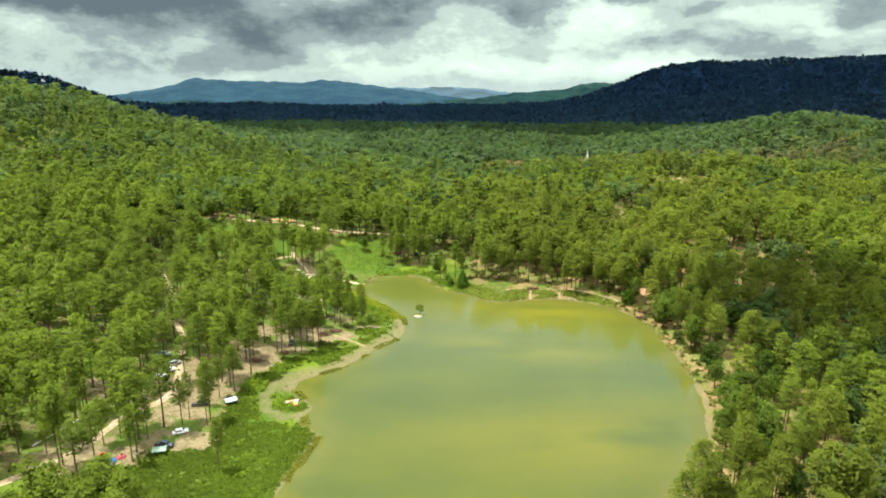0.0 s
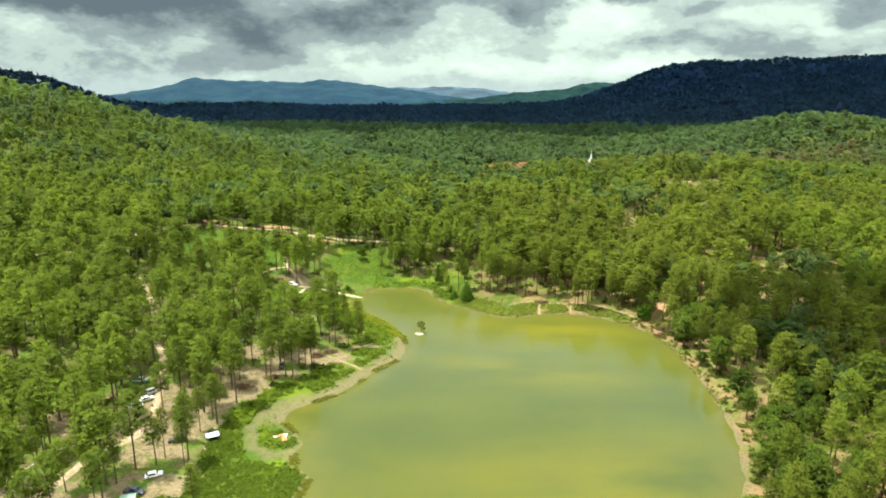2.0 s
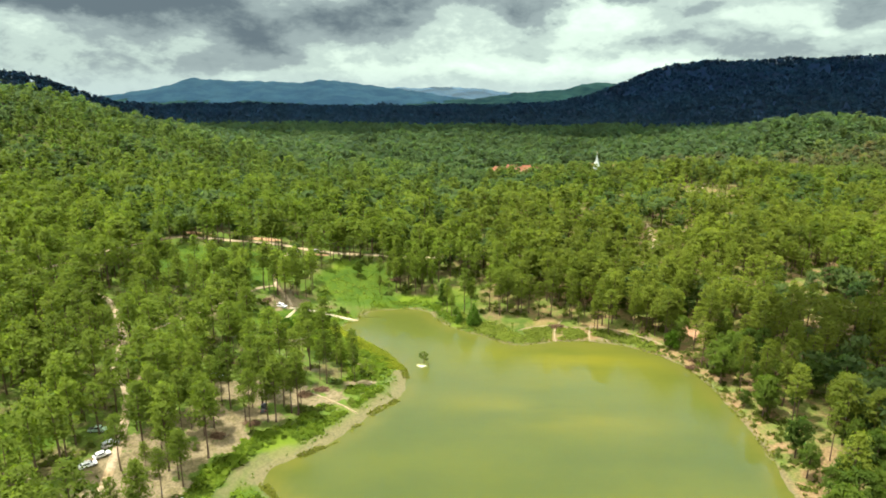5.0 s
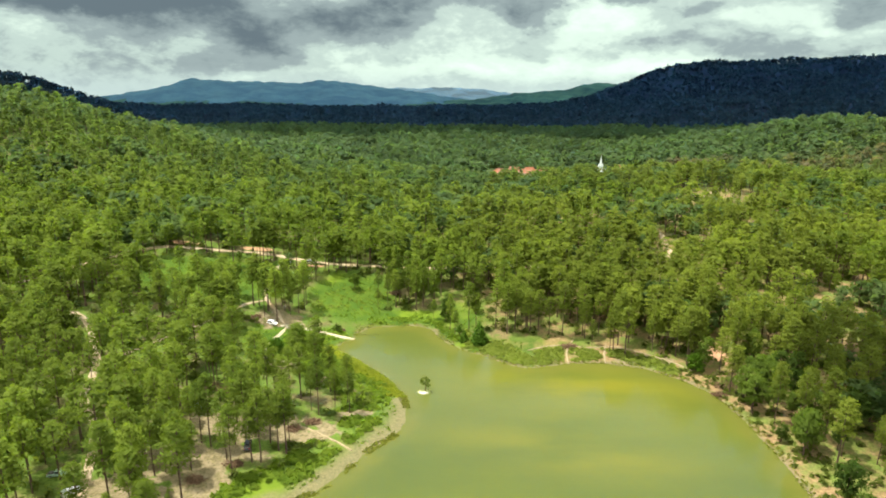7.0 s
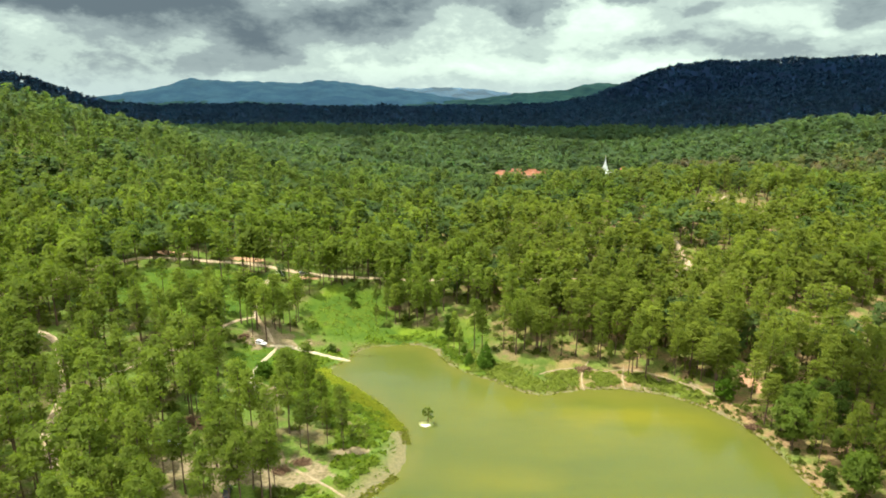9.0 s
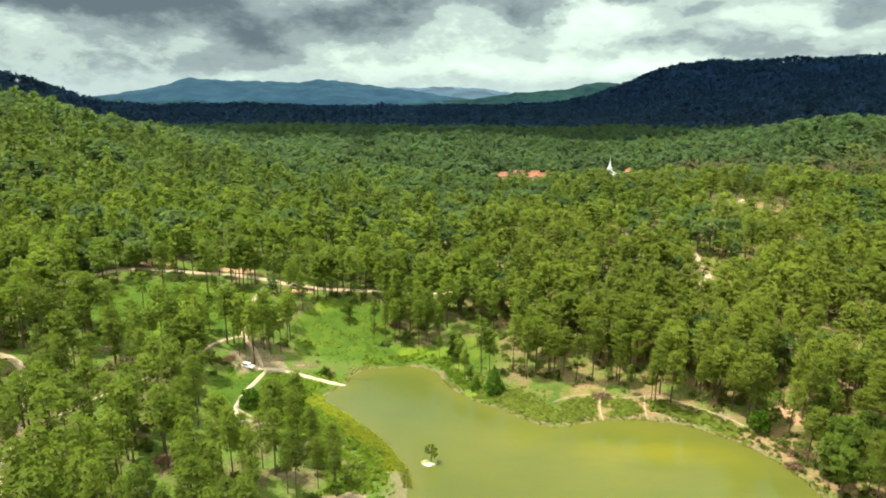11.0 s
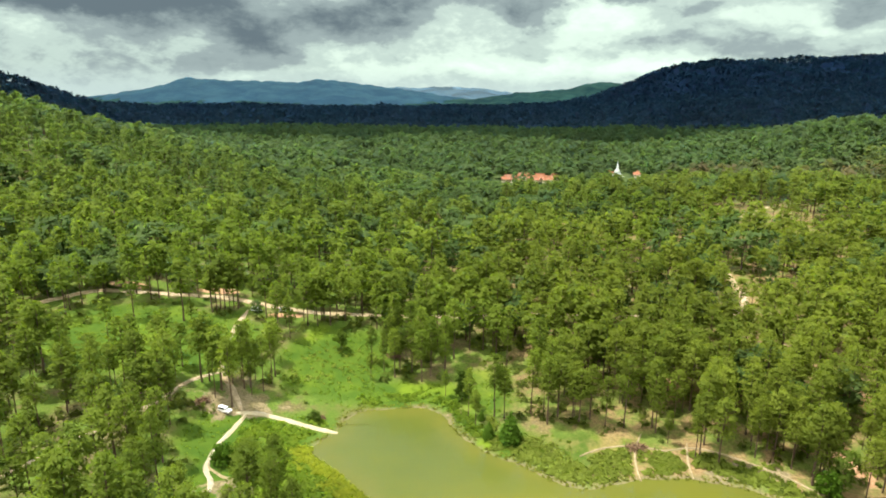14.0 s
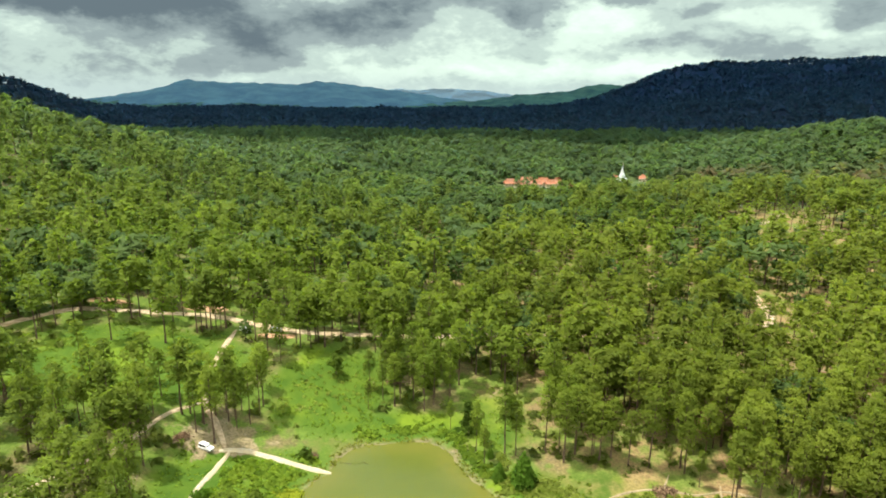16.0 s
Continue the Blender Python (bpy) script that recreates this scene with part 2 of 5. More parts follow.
def ground_material():
    m, nt, bsdf = material("grass_and_soil", 0.95, 0.1)
    fine, mid, big = noise_fac(nt, 1.3, 6, 0.7), noise_fac(nt, 0.13, 5, 0.6, 3.0), noise_fac(nt, 0.02, 4, 0.6, 9.0)
    grass = blend(nt, narrow(nt, fine, 0.3, 0.7), (0.05, 0.085, 0.012), (0.105, 0.15, 0.024))
    lush = blend(nt, narrow(nt, mid, 0.35, 0.65), (0.034, 0.072, 0.006), (0.065, 0.106, 0.008))
    lush = blend(nt, narrow(nt, fine, 0.3, 0.75, 0.0, 0.4), lush, (0.055, 0.09, 0.015))
    lush = blend(nt, narrow(nt, noise_fac(nt, 0.045, 5, 0.65, 12.0), 0.5, 0.64, 0.0, 0.7), lush, (0.115, 0.165, 0.011))
    soil = blend(nt, narrow(nt, fine, 0.3, 0.7), (0.12, 0.096, 0.052), (0.235, 0.19, 0.108))
    litter = blend(nt, narrow(nt, fine, 0.3, 0.7), (0.06, 0.055, 0.022), (0.15, 0.125, 0.052))
    rust = blend(nt, narrow(nt, fine, 0.3, 0.7), (0.13, 0.085, 0.038), (0.26, 0.175, 0.085))
    mud = blend(nt, narrow(nt, fine, 0.3, 0.7), (0.090, 0.080, 0.038), (0.165, 0.140, 0.070))
    colour = blend(nt, value_of(nt, "lush"), blend(nt, narrow(nt, mid, 0.45, 0.62), grass, litter), lush)
    colour = blend(nt, calc(nt, "MULTIPLY", value_of(nt, "rust"), narrow(nt, mid, 0.36, 0.60, 0.1, 0.85)), colour, rust)
    edge = calc(nt, "ADD", value_of(nt, "sand"), calc(nt, "MULTIPLY", calc(nt, "SUBTRACT", mid, 0.54), 3.4))
    soil = blend(nt, narrow(nt, noise_fac(nt, 0.4, 5, 0.7, 23.0), 0.46, 0.62, 0.0, 0.75), soil, litter)
    colour = blend(nt, narrow(nt, edge, 0.35, 0.6), colour, soil)
    red = calc(nt, "ADD", value_of(nt, "cut"), calc(nt, "MULTIPLY", calc(nt, "SUBTRACT", mid, 0.5), 1.0))
    earth = blend(nt, narrow(nt, fine, 0.3, 0.7), (0.24, 0.13, 0.065), (0.42, 0.26, 0.15))
    colour = blend(nt, narrow(nt, red, 0.4, 0.6), colour, earth)
    colour = blend(nt, value_of(nt, "mud"), colour, mud)
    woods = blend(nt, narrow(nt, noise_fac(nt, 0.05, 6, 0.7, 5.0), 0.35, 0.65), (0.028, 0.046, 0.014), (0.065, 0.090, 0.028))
    # aerial haze put into the far forest floor's colour as dark blue
    hazed_woods = blend(nt, narrow(nt, noise_fac(nt, 0.05, 6, 0.7, 5.0), 0.35, 0.65), (0.010, 0.018, 0.034), (0.017, 0.030, 0.050))
    woods = blend(nt, value_of(nt, "distance"), woods, hazed_woods)
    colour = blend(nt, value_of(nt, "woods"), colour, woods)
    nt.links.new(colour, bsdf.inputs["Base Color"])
    relief(nt, bsdf, fine, 0.35, 0.2)
    return m


def water_material():
    m, nt, bsdf = material("muddy_water", 0.07, 0.21)
    bsdf.inputs["IOR"].default_value = 1.33
    big, swirl = noise_fac(nt, 0.012, 5, 0.55, 2.0, (1, 1.9, 1)), noise_fac(nt, 0.022, 4, 0.5, 14.0, (0.6, 1.7, 1))
    colour = blend(nt, narrow(nt, big, 0.36, 0.66), (0.053, 0.068, 0.013), (0.069, 0.081, 0.013))
    bloom = calc(nt, "MULTIPLY", value_of(nt, "silt"), narrow(nt, swirl, 0.3, 0.6))
    colour = blend(nt, bloom, colour, (0.118, 0.113, 0.012))
    shallow = calc(nt, "MULTIPLY", value_of(nt, "shallow"), narrow(nt, noise_fac(nt, 0.15, 5, 0.6, 4.0), 0.3, 0.6, 0.4, 1.0))
    colour = blend(nt, shallow, colour, (0.085, 0.088, 0.016))
    nt.links.new(colour, bsdf.inputs["Base Color"])
    relief(nt, bsdf, noise_fac(nt, 0.9, 3, 0.5, 1.0), 0.035, 0.1)
    nt.links.new(narrow(nt, noise_fac(nt, 0.03, 4, 0.6, 21.0, (0.5, 1.6, 1)), 0.35, 0.65, 0.10, 0.24), bsdf.inputs["Roughness"])
    return m


def leaf_material(name, dark, light, random_of, through_light=0.62, warm=None, haze_tint=True):
    """Leaves: colour from tree to tree and from tuft to tuft, with light shining through."""
    m, nt, bsdf = material(name, 0.7, 0.12)
    geo = nt.nodes.new("ShaderNodeNewGeometry")
    if random_of == "object":
        tree = nt.nodes.new("ShaderNodeObjectInfo").outputs["Random"]
    else:
        tree = value_of(nt, "tint")
    tuft = geo.outputs["Random Per Island"]
    fac = calc(nt, "ADD", calc(nt, "MULTIPLY", tree, 0.94), calc(nt, "MULTIPLY", tuft, 0.06))
    colour = blend(nt, fac, dark, light)
    if warm:
        where = nt.nodes.new("ShaderNodeSeparateXYZ")
        nt.links.new(geo.outputs["Position"], where.inputs[0])
        # drier pines on the eastern slopes
        east = narrow(nt, where.outputs[0], -60.0, 120.0, 0.25, 1.1)
        patch = calc(nt, "MULTIPLY", narrow(nt, noise_fac(nt, 0.011, 3, 0.5, 31.0), 0.34, 0.52), east, True)
        colour = blend(nt, calc(nt, "MULTIPLY", patch, 0.85), colour, blend(nt, fac, *warm))
    if random_of == "tree" and haze_tint:
        # aerial haze put into the leaf colour: cooler, greyer green in the valley further on
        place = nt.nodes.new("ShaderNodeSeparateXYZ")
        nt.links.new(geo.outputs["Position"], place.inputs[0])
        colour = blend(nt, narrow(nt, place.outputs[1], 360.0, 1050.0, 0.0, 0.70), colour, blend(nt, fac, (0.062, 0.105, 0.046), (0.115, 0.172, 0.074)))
    stand = narrow(nt, noise_fac(nt, 0.014, 4, 0.6, 47.0), 0.36, 0.62, 0.74, 1.06)
    colour = blend(nt, 1.0, colour, blend(nt, stand, (0, 0, 0), (1, 1, 1)), "MULTIPLY")
    if random_of == "tree":
        colour = blend(nt, value_of(nt, "dry"), colour, (0.17, 0.125, 0.07))
    nt.links.new(colour, bsdf.inputs["Base Color"])
    tr = nt.nodes.new("ShaderNodeBsdfTranslucent")
    nt.links.new(blend(nt, 1.0, colour, (1.0, 1.05, 0.6), "MULTIPLY"), tr.inputs["Color"])
    mx = nt.nodes.new("ShaderNodeMixShader")
    mx.inputs[0].default_value = through_light
    nt.links.new(bsdf.outputs[0], mx.inputs[1])
    nt.links.new(tr.outputs[0], mx.inputs[2])
    nt.links.new(mx.outputs[0], nt.nodes["Material Output"].inputs["Surface"])
    return m


PINE = ((0.094, 0.144, 0.015), (0.170, 0.235, 0.025))
PINE_WARM = ((0.132, 0.168, 0.020), (0.210, 0.252, 0.034))
BROAD = ((0.042, 0.082, 0.020), (0.135, 0.196, 0.056))
M_GROUND, M_WATER = ground_material(), water_material()
M_PINE = leaf_material("pine_needles", *PINE, "object", warm=PINE_WARM)
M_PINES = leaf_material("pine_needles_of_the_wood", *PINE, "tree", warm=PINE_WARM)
M_BROAD = leaf_material("broad_leaves", (0.045, 0.082, 0.010), (0.130, 0.190, 0.024), "object")
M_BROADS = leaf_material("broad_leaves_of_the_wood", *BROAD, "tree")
M_SHRUB = leaf_material("shrub_leaves", (0.092, 0.164, 0.012), (0.182, 0.258, 0.022), "tree")
M_REED = leaf_material("reed_blades", (0.205, 0.255, 0.018), (0.330, 0.365, 0.028), "tree")
# far leaves carry the blue of aerial haze in their base colour
M_FARWOOD = leaf_material("haze_tinted_leaves", (0.024, 0.042, 0.078), (0.040, 0.068, 0.112), "tree", haze_tint=False)
M_DARK = leaf_material("dark_leaves", (0.060, 0.130, 0.008), (0.120, 0.215, 0.014), "object", 0.5)
M_BARK = surface("pine_bark", (0.05, 0.032, 0.022), (0.16, 0.11, 0.08), 3.0, 0.9, 0.1, 0.8, 0.05, (0.10, 0.06, 0.04))
M_DEADWOOD = surface("bleached_wood", (0.30, 0.26, 0.20), (0.60, 0.55, 0.46), 5.0, 0.8, 0.2, 0.5, 0.03)
M_ROAD = surface("pale_dirt", (0.22, 0.17, 0.10), (0.42, 0.33, 0.22), 0.9, 0.95, 0.1, 0.5, 0.08, (0.30, 0.22, 0.12), 0.16)
M_PATH = surface("trodden_soil", (0.17, 0.135, 0.075), (0.30, 0.24, 0.14), 0.9, 0.95, 0.1, 0.5, 0.08, (0.20, 0.17, 0.085), 0.2)
M_TRACK = surface("white_sand_track", (0.25, 0.215, 0.14), (0.42, 0.365, 0.26), 0.9, 0.95, 0.1, 0.5, 0.08, (0.36, 0.30, 0.18), 0.2)
M_ROCK = surface("pale_rock", (0.38, 0.35, 0.28), (0.68, 0.64, 0.54), 2.0, 0.85, 0.2, 0.8, 0.1)

# ---- the ground, to the horizon ----
# clearings: x, y, half-length in x and in y
MEADOWS = [(-47, 350, 21, 22), (-22, 334, 24, 8), (-112, 351, 40, 28), (-65, 303, 20, 17), (-66, 288, 10, 14), (7, 334, 10, 15), (-125, 205, 15, 12), (14, 304, 16, 7),
           (-60, 148, 20, 15), (-52, 172, 10, 22), (-94, 132, 22, 9), (-72, 135, 24, 13), (-63, 184, 6, 20), (-52, 209, 9, 9), (30, 299, 24, 9), (-54, 288, 18, 13)]
SANDS = [(-76, 160, 12, 6), (-88, 186, 8, 13), (-72, 203, 6, 8), (-48, 238, 16, 5), (-31, 249, 5, 3), (-74, 321, 12, 8),
         (-92, 149, 10, 5), (-72, 238, 8, 6), (-60, 226, 8, 4), (74, 291, 12, 4), (-104, 146, 8, 5), (-63, 281, 7, 4), (-84, 192, 15, 24), (-74, 216, 14, 14), (-56, 239, 18, 8), (-98, 152, 16, 8), (-116, 186, 10, 8)]

CUTS = [(-140, 393, 8, 4), (-104, 396, 9, 3), (-72, 377, 8, 2), (103, 295, 3, 12), (101, 340, 7, 5), (66, 330, 5, 5), (125, 318, 6, 7)]


# trodden ring round the floats on the spit
SPIT_RING = np.array([(-47, 210), (-53.5, 205), (-58, 197), (-58.5, 187), (-55, 178.5), (-49, 175.5), (-44, 177)], float)


def in_spots(spots, x, y, soft=0.25):
    """1 inside the ellipses, falling to 0 round their rims."""
    best = np.full(np.shape(x), 9.0)
    for cx, cy, rx, ry in spots:
        best = np.minimum(best, np.hypot((x - cx) / rx, (y - cy) / ry))
    best = best + wave(x, y, 23, 8) * 0.14 + wave(x, y, 8, 9) * 0.07
    return 1 - step(best, 1 - soft, 1 + soft)


ROADS = {
    "main_road": ([(-216, 300), (-197, 316), (-181, 332), (-168, 358), (-152, 380), (-135, 386), (-112, 389), (-94, 389), (-74, 384),
                   (-57, 381), (-28, 384), (5, 386), (46, 383), (77, 376), (95, 372), (106, 374), (119, 389), (123, 408), (129, 436)], 1.9),
    "ridge_track": ([(178, 526), (190, 540), (204, 550), (228, 577)], 2.6),
    "meadow_track": ([(-87, 380), (-87, 366), (-86, 350), (-83, 336), (-76, 326), (-70, 316.5)], 1.15),
    "side_track": ([(-82, 334), (-90, 326), (-94, 314), (-101, 302), (-109, 290), (-118, 273)], 0.85),
    "lake_track": ([(-72, 316), (-66, 317.5), (-58, 316.5), (-49, 313.8), (-39.5, 311.8)], 1.1),
    "loop_track": ([(-69, 316.5), (-70.5, 309), (-72, 300), (-72, 293), (-71, 288), (-68.5, 284), (-67, 279)], 0.85),
    "ring_track": ([(-71.5, 290), (-66.5, 286.5), (-62, 285), (-59, 279)], 0.6),
    "spur_track": ([(-60.8, 284), (-58.6, 289), (-58, 295)], 0.5),
    "cape_path": ([(-48, 241), (-42, 238), (-36, 234), (-29.5, 229.5)], 0.5),
    "bank_path": ([(44.5, 288.5), (45, 295), (47, 302), (51, 309)], 0.42),
    "steep_path": ([(59, 289.5), (60, 296), (63, 305)], 0.42),
    "shore_path": ([(30, 298), (38, 302), (47, 303), (55, 301), (64, 302), (74, 297), (84, 288), (92, 276)], 0.38),
    "camp_road": ([(-166, 303), (-147, 301), (-133, 285), (-122, 266), (-115, 246), (-104, 232), (-97, 216), (-92, 200), (-89, 184),
                   (-96, 170), (-100, 155), (-112, 137), (-130, 118)], 1.5),
}
ROAD_LINES = [np.array(line, float) for line, _ in ROADS.values()]


def road_distance(x, y):
    return np.min([line_distance(line, x, y) for line in ROAD_LINES], 0)


def shore_distance(x, y):
    return loop_distance(LAKE_LOOP, x, y)


def build_ground():
    xs = spaced(-3600, 4200, -170, 150, 2.0)
    ys = spaced(-700, 4900, 110, 400, 2.0)
    gx, gy = np.meshgrid(xs, ys)
    x, y = gx.ravel(), gy.ravel()
    z = land(x, y)
    w, h = len(xs), len(ys)
    i = (np.arange(h - 1)[:, None] * w + np.arange(w - 1)).ravel()
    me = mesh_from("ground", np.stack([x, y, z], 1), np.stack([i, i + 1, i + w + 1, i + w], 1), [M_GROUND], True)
    d = shore_distance(x, y)
    lush = np.maximum(in_spots(MEADOWS, x, y), 0.5 * (1 - step(d, 6, 18)) * (x < 12) * (y > 100))
    put_values(me, "lush", lush * np.where(y < 160, 0.8, 1.0))
    put_values(me, "sand", in_spots(SANDS, x, y, 0.4))
    put_values(me, "cut", in_spots(CUTS, x, y, 0.4))
    rim = np.where((x < -12) & (y < 262), np.where(y > 192, 8.0, 2.4), np.where(y > 292, 1.3, 2.2))
    wet = (1 - step(d + wave(x, y, 14, 3) * 1.2, 0.3 * rim, rim)) * 0.9
    ring = 1 - step(line_distance(SPIT_RING, x, y) + wave(x, y, 7, 4) * 1.0, 0.8, 2.8)
    put_values(me, "mud", np.maximum(wet, 0.7 * ring))
    put_values(me, "rust", np.maximum(step(x + 0.25 * (y - 300), 5, 55) * (1 - step(y, 520, 800)), 1.2 * (x > 60) * (1 - step(d, 6, 12))))
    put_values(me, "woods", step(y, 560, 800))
    # share of haze blue in the ground colour
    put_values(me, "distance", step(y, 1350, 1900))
    ob = new("ground", me)
    return tagged(ob, "rolling grassy ground with bare earth patches under the woods", "ground", kind="structure")


def build_lake():
    loop = smooth_loop(SHORE)
    xs, ys = np.arange(-64, 110, 3.0), np.arange(50, 342, 3.0)
    gx, gy = np.meshgrid(xs, ys)
    x, y = gx.ravel(), gy.ravel()
    w, h = len(xs), len(ys)
    i = (np.arange(h - 1)[:, None] * w + np.arange(w - 1)).ravel()
    faces = np.stack([i, i + 1, i + w + 1, i + w], 1)
    d = loop_distance(loop, x, y)
    faces = faces[(d[faces] < 8).any(1)]
    me = mesh_from("lake", np.stack([x, y, np.zeros_like(x)], 1), faces, [M_WATER], True)
    silt = np.exp(-0.5 * (((x - 48) / 34) ** 2 + ((y - 272) / 16) ** 2)) + 0.75 * np.exp(-0.5 * (((x - 30) / 26) ** 2 + ((y - 238 + 0.25 * x) / 7) ** 2))
    silt = silt + 0.7 * np.exp(-0.5 * (((x - 48) / 35) ** 2 + ((y - 165) / 14) ** 2))
    put_values(me, "silt", np.clip(silt, 0, 1))
    put_values(me, "shallow", 1 - step(-d + wave(x, y, 25, 2) * 2, 1, 9))
    return tagged(new("lake", me), "still muddy olive-green lake water with yellow silt", "lake", kind="structure")


def build_road(name, line, half, mat):
    pts = np.array(line, float)
    a, b, c, d = np.vstack([pts[:1], pts[:-1]]), pts, np.vstack([pts[1:], pts[-1:]]), np.vstack([pts[2:], pts[-1:], pts[-1:]])
    dense = [0.5 * (2 * b[k] + (c[k] - a[k]) * t + (2 * a[k] - 5 * b[k] + 4 * c[k] - d[k]) * t**2 + (3 * b[k] - a[k] - 3 * c[k] + d[k]) * t**3)
             for k in range(len(pts) - 1) for t in np.arange(8) / 8]
    p = np.array(dense)
    way = np.gradient(p, axis=0)
    side = np.stack([way[:, 1], -way[:, 0]], 1) / (np.linalg.norm(way, axis=1)[:, None] + 1e-9)
    taper = np.minimum(1, 0.45 + np.minimum(np.arange(len(p)), np.arange(len(p))[::-1]) * 0.12)
    verts, n = [], 7
    for k in range(n):
        u = k / (n - 1) * 2 - 1
        rag = half * taper * (1 + 0.22 * wave(p[:, 0], p[:, 1], 9, k // 4 + 3) + 0.12 * wave(p[:, 0], p[:, 1], 3.5, k // 4))
        q = p + side * (u * rag)[:, None]
        lift = 0.30 - 0.50 * abs(u) ** 6 - 0.05 * (abs(abs(u) - 0.5) < 0.2)
        verts.append(np.stack([q[:, 0], q[:, 1], land(q[:, 0], q[:, 1]) + lift], 1))
    v = np.stack(verts, 1).reshape(-1, 3)
    i = (np.arange(len(p) - 1)[:, None] * n + np.arange(n - 1)).ravel()
    me = mesh_from(name, v, np.stack([i, i + 1, i + n + 1, i + n], 1), [mat], True)
    return tagged(new(name, me), "pale rutted dirt road winding between the pines", "road", kind="structure")


build_ground()
build_lake()
for _name, (_line, _half) in ROADS.items():
    build_road(_name, _line, _half, M_TRACK if _name in ("lake_track", "loop_track") else M_PATH if _half < 0.7 else M_ROAD)

# ---- trees ----
def cards(centres, normals, size, r, long=2.3):
    """Small leaf tufts: three-cornered sprays lying across the given normals."""
    n = len(centres)
    up = normals / (np.linalg.norm(normals, axis=1, keepdims=True) + 1e-9)
    any_way = r.normal(size=(n, 3))
    u = np.cross(up, any_way)
    u /= np.linalg.norm(u, axis=1, keepdims=True) + 1e-9
    v = np.cross(up, u)
    s = size * r.uniform(0.6, 1.35, (n, 1))
    a, b = u * s * long * 0.42, v * s * 0.36
    skew = r.uniform(0.3, 1.0, (n, 1))
    verts = np.stack([centres - a - b * skew, centres + a * 1.1 - b * (1 - skew), centres + b * 1.7 + up * s * 0.15 + a * (skew - 0.65)], 1)
    return verts.reshape(-1, 3), np.arange(3 * n).reshape(-1, 3)


def tube(path, radii, sides):
    """An open tapered tube of quads along a path."""
    path, rings = np.asarray(path, float), []
    way = np.gradient(path, axis=0)
    for p, w, rad in zip(path, way, radii):
        w = w / (np.linalg.norm(w) + 1e-9)
        u = np.cross(w, (0.3, 1, 0.1) if abs(w[2]) > 0.7 else (0, 0, 1))
        u /= np.linalg.norm(u) + 1e-9
        v = np.cross(w, u)
        ang = np.arange(sides) / sides * 6.2832
        rings.append(p + rad * (np.cos(ang)[:, None] * u + np.sin(ang)[:, None] * v))
    verts = np.concatenate(rings)
    faces = [(k * sides + j, k * sides + (j + 1) % sides, (k + 1) * sides + (j + 1) % sides, (k + 1) * sides + j)
             for k in range(len(path) - 1) for j in range(sides)]
    return verts, np.array(faces)


def join(parts):
    verts, faces, n = [], [], 0
    for v, f in parts:
        verts.append(v)
        faces.append(f + n)
        n += len(v)
    return np.concatenate(verts), np.concatenate(faces)


def puffs_of(kind, height, r, count):
    """Centres and sizes of the foliage puffs of one crown."""
    out = []
    for k in range(count):
        if kind == "pine":
            base, top, wide = 0.46, 0.965, 0.180
            t = (k + r.uniform(0.1, 0.9)) / count
            f = base + (top - base) * t
            reach = height * wide * (1.0 - t**2.4) ** 0.6 * (0.6 + 0.4 * min(1, t * 3))
            ang = k * 2.4 + r.uniform(-0.5, 0.5)
            rad = reach * r.uniform(0.3, 1.0) ** 0.7
            size = height * r.uniform(0.060, 0.108) * (1.15 - 0.3 * t)
            out.append((math.cos(ang) * rad, math.sin(ang) * rad, f * height + r.uniform(-0.3, 0.3), size, size * 0.32))
        else:
            t = (k + r.uniform(0.1, 0.9)) / count
            f = 0.30 + 0.62 * t
            reach = height * 0.33 * math.sin(math.pi * (0.18 + 0.74 * t))
            ang = k * 2.4 + r.uniform(-0.5, 0.5)
            rad = reach * r.uniform(0.4, 1.0)
            size = height * r.uniform(0.10, 0.15)
            out.append((math.cos(ang) * rad, math.sin(ang) * rad, f * height, size, size * 0.8))
    return np.array(out)


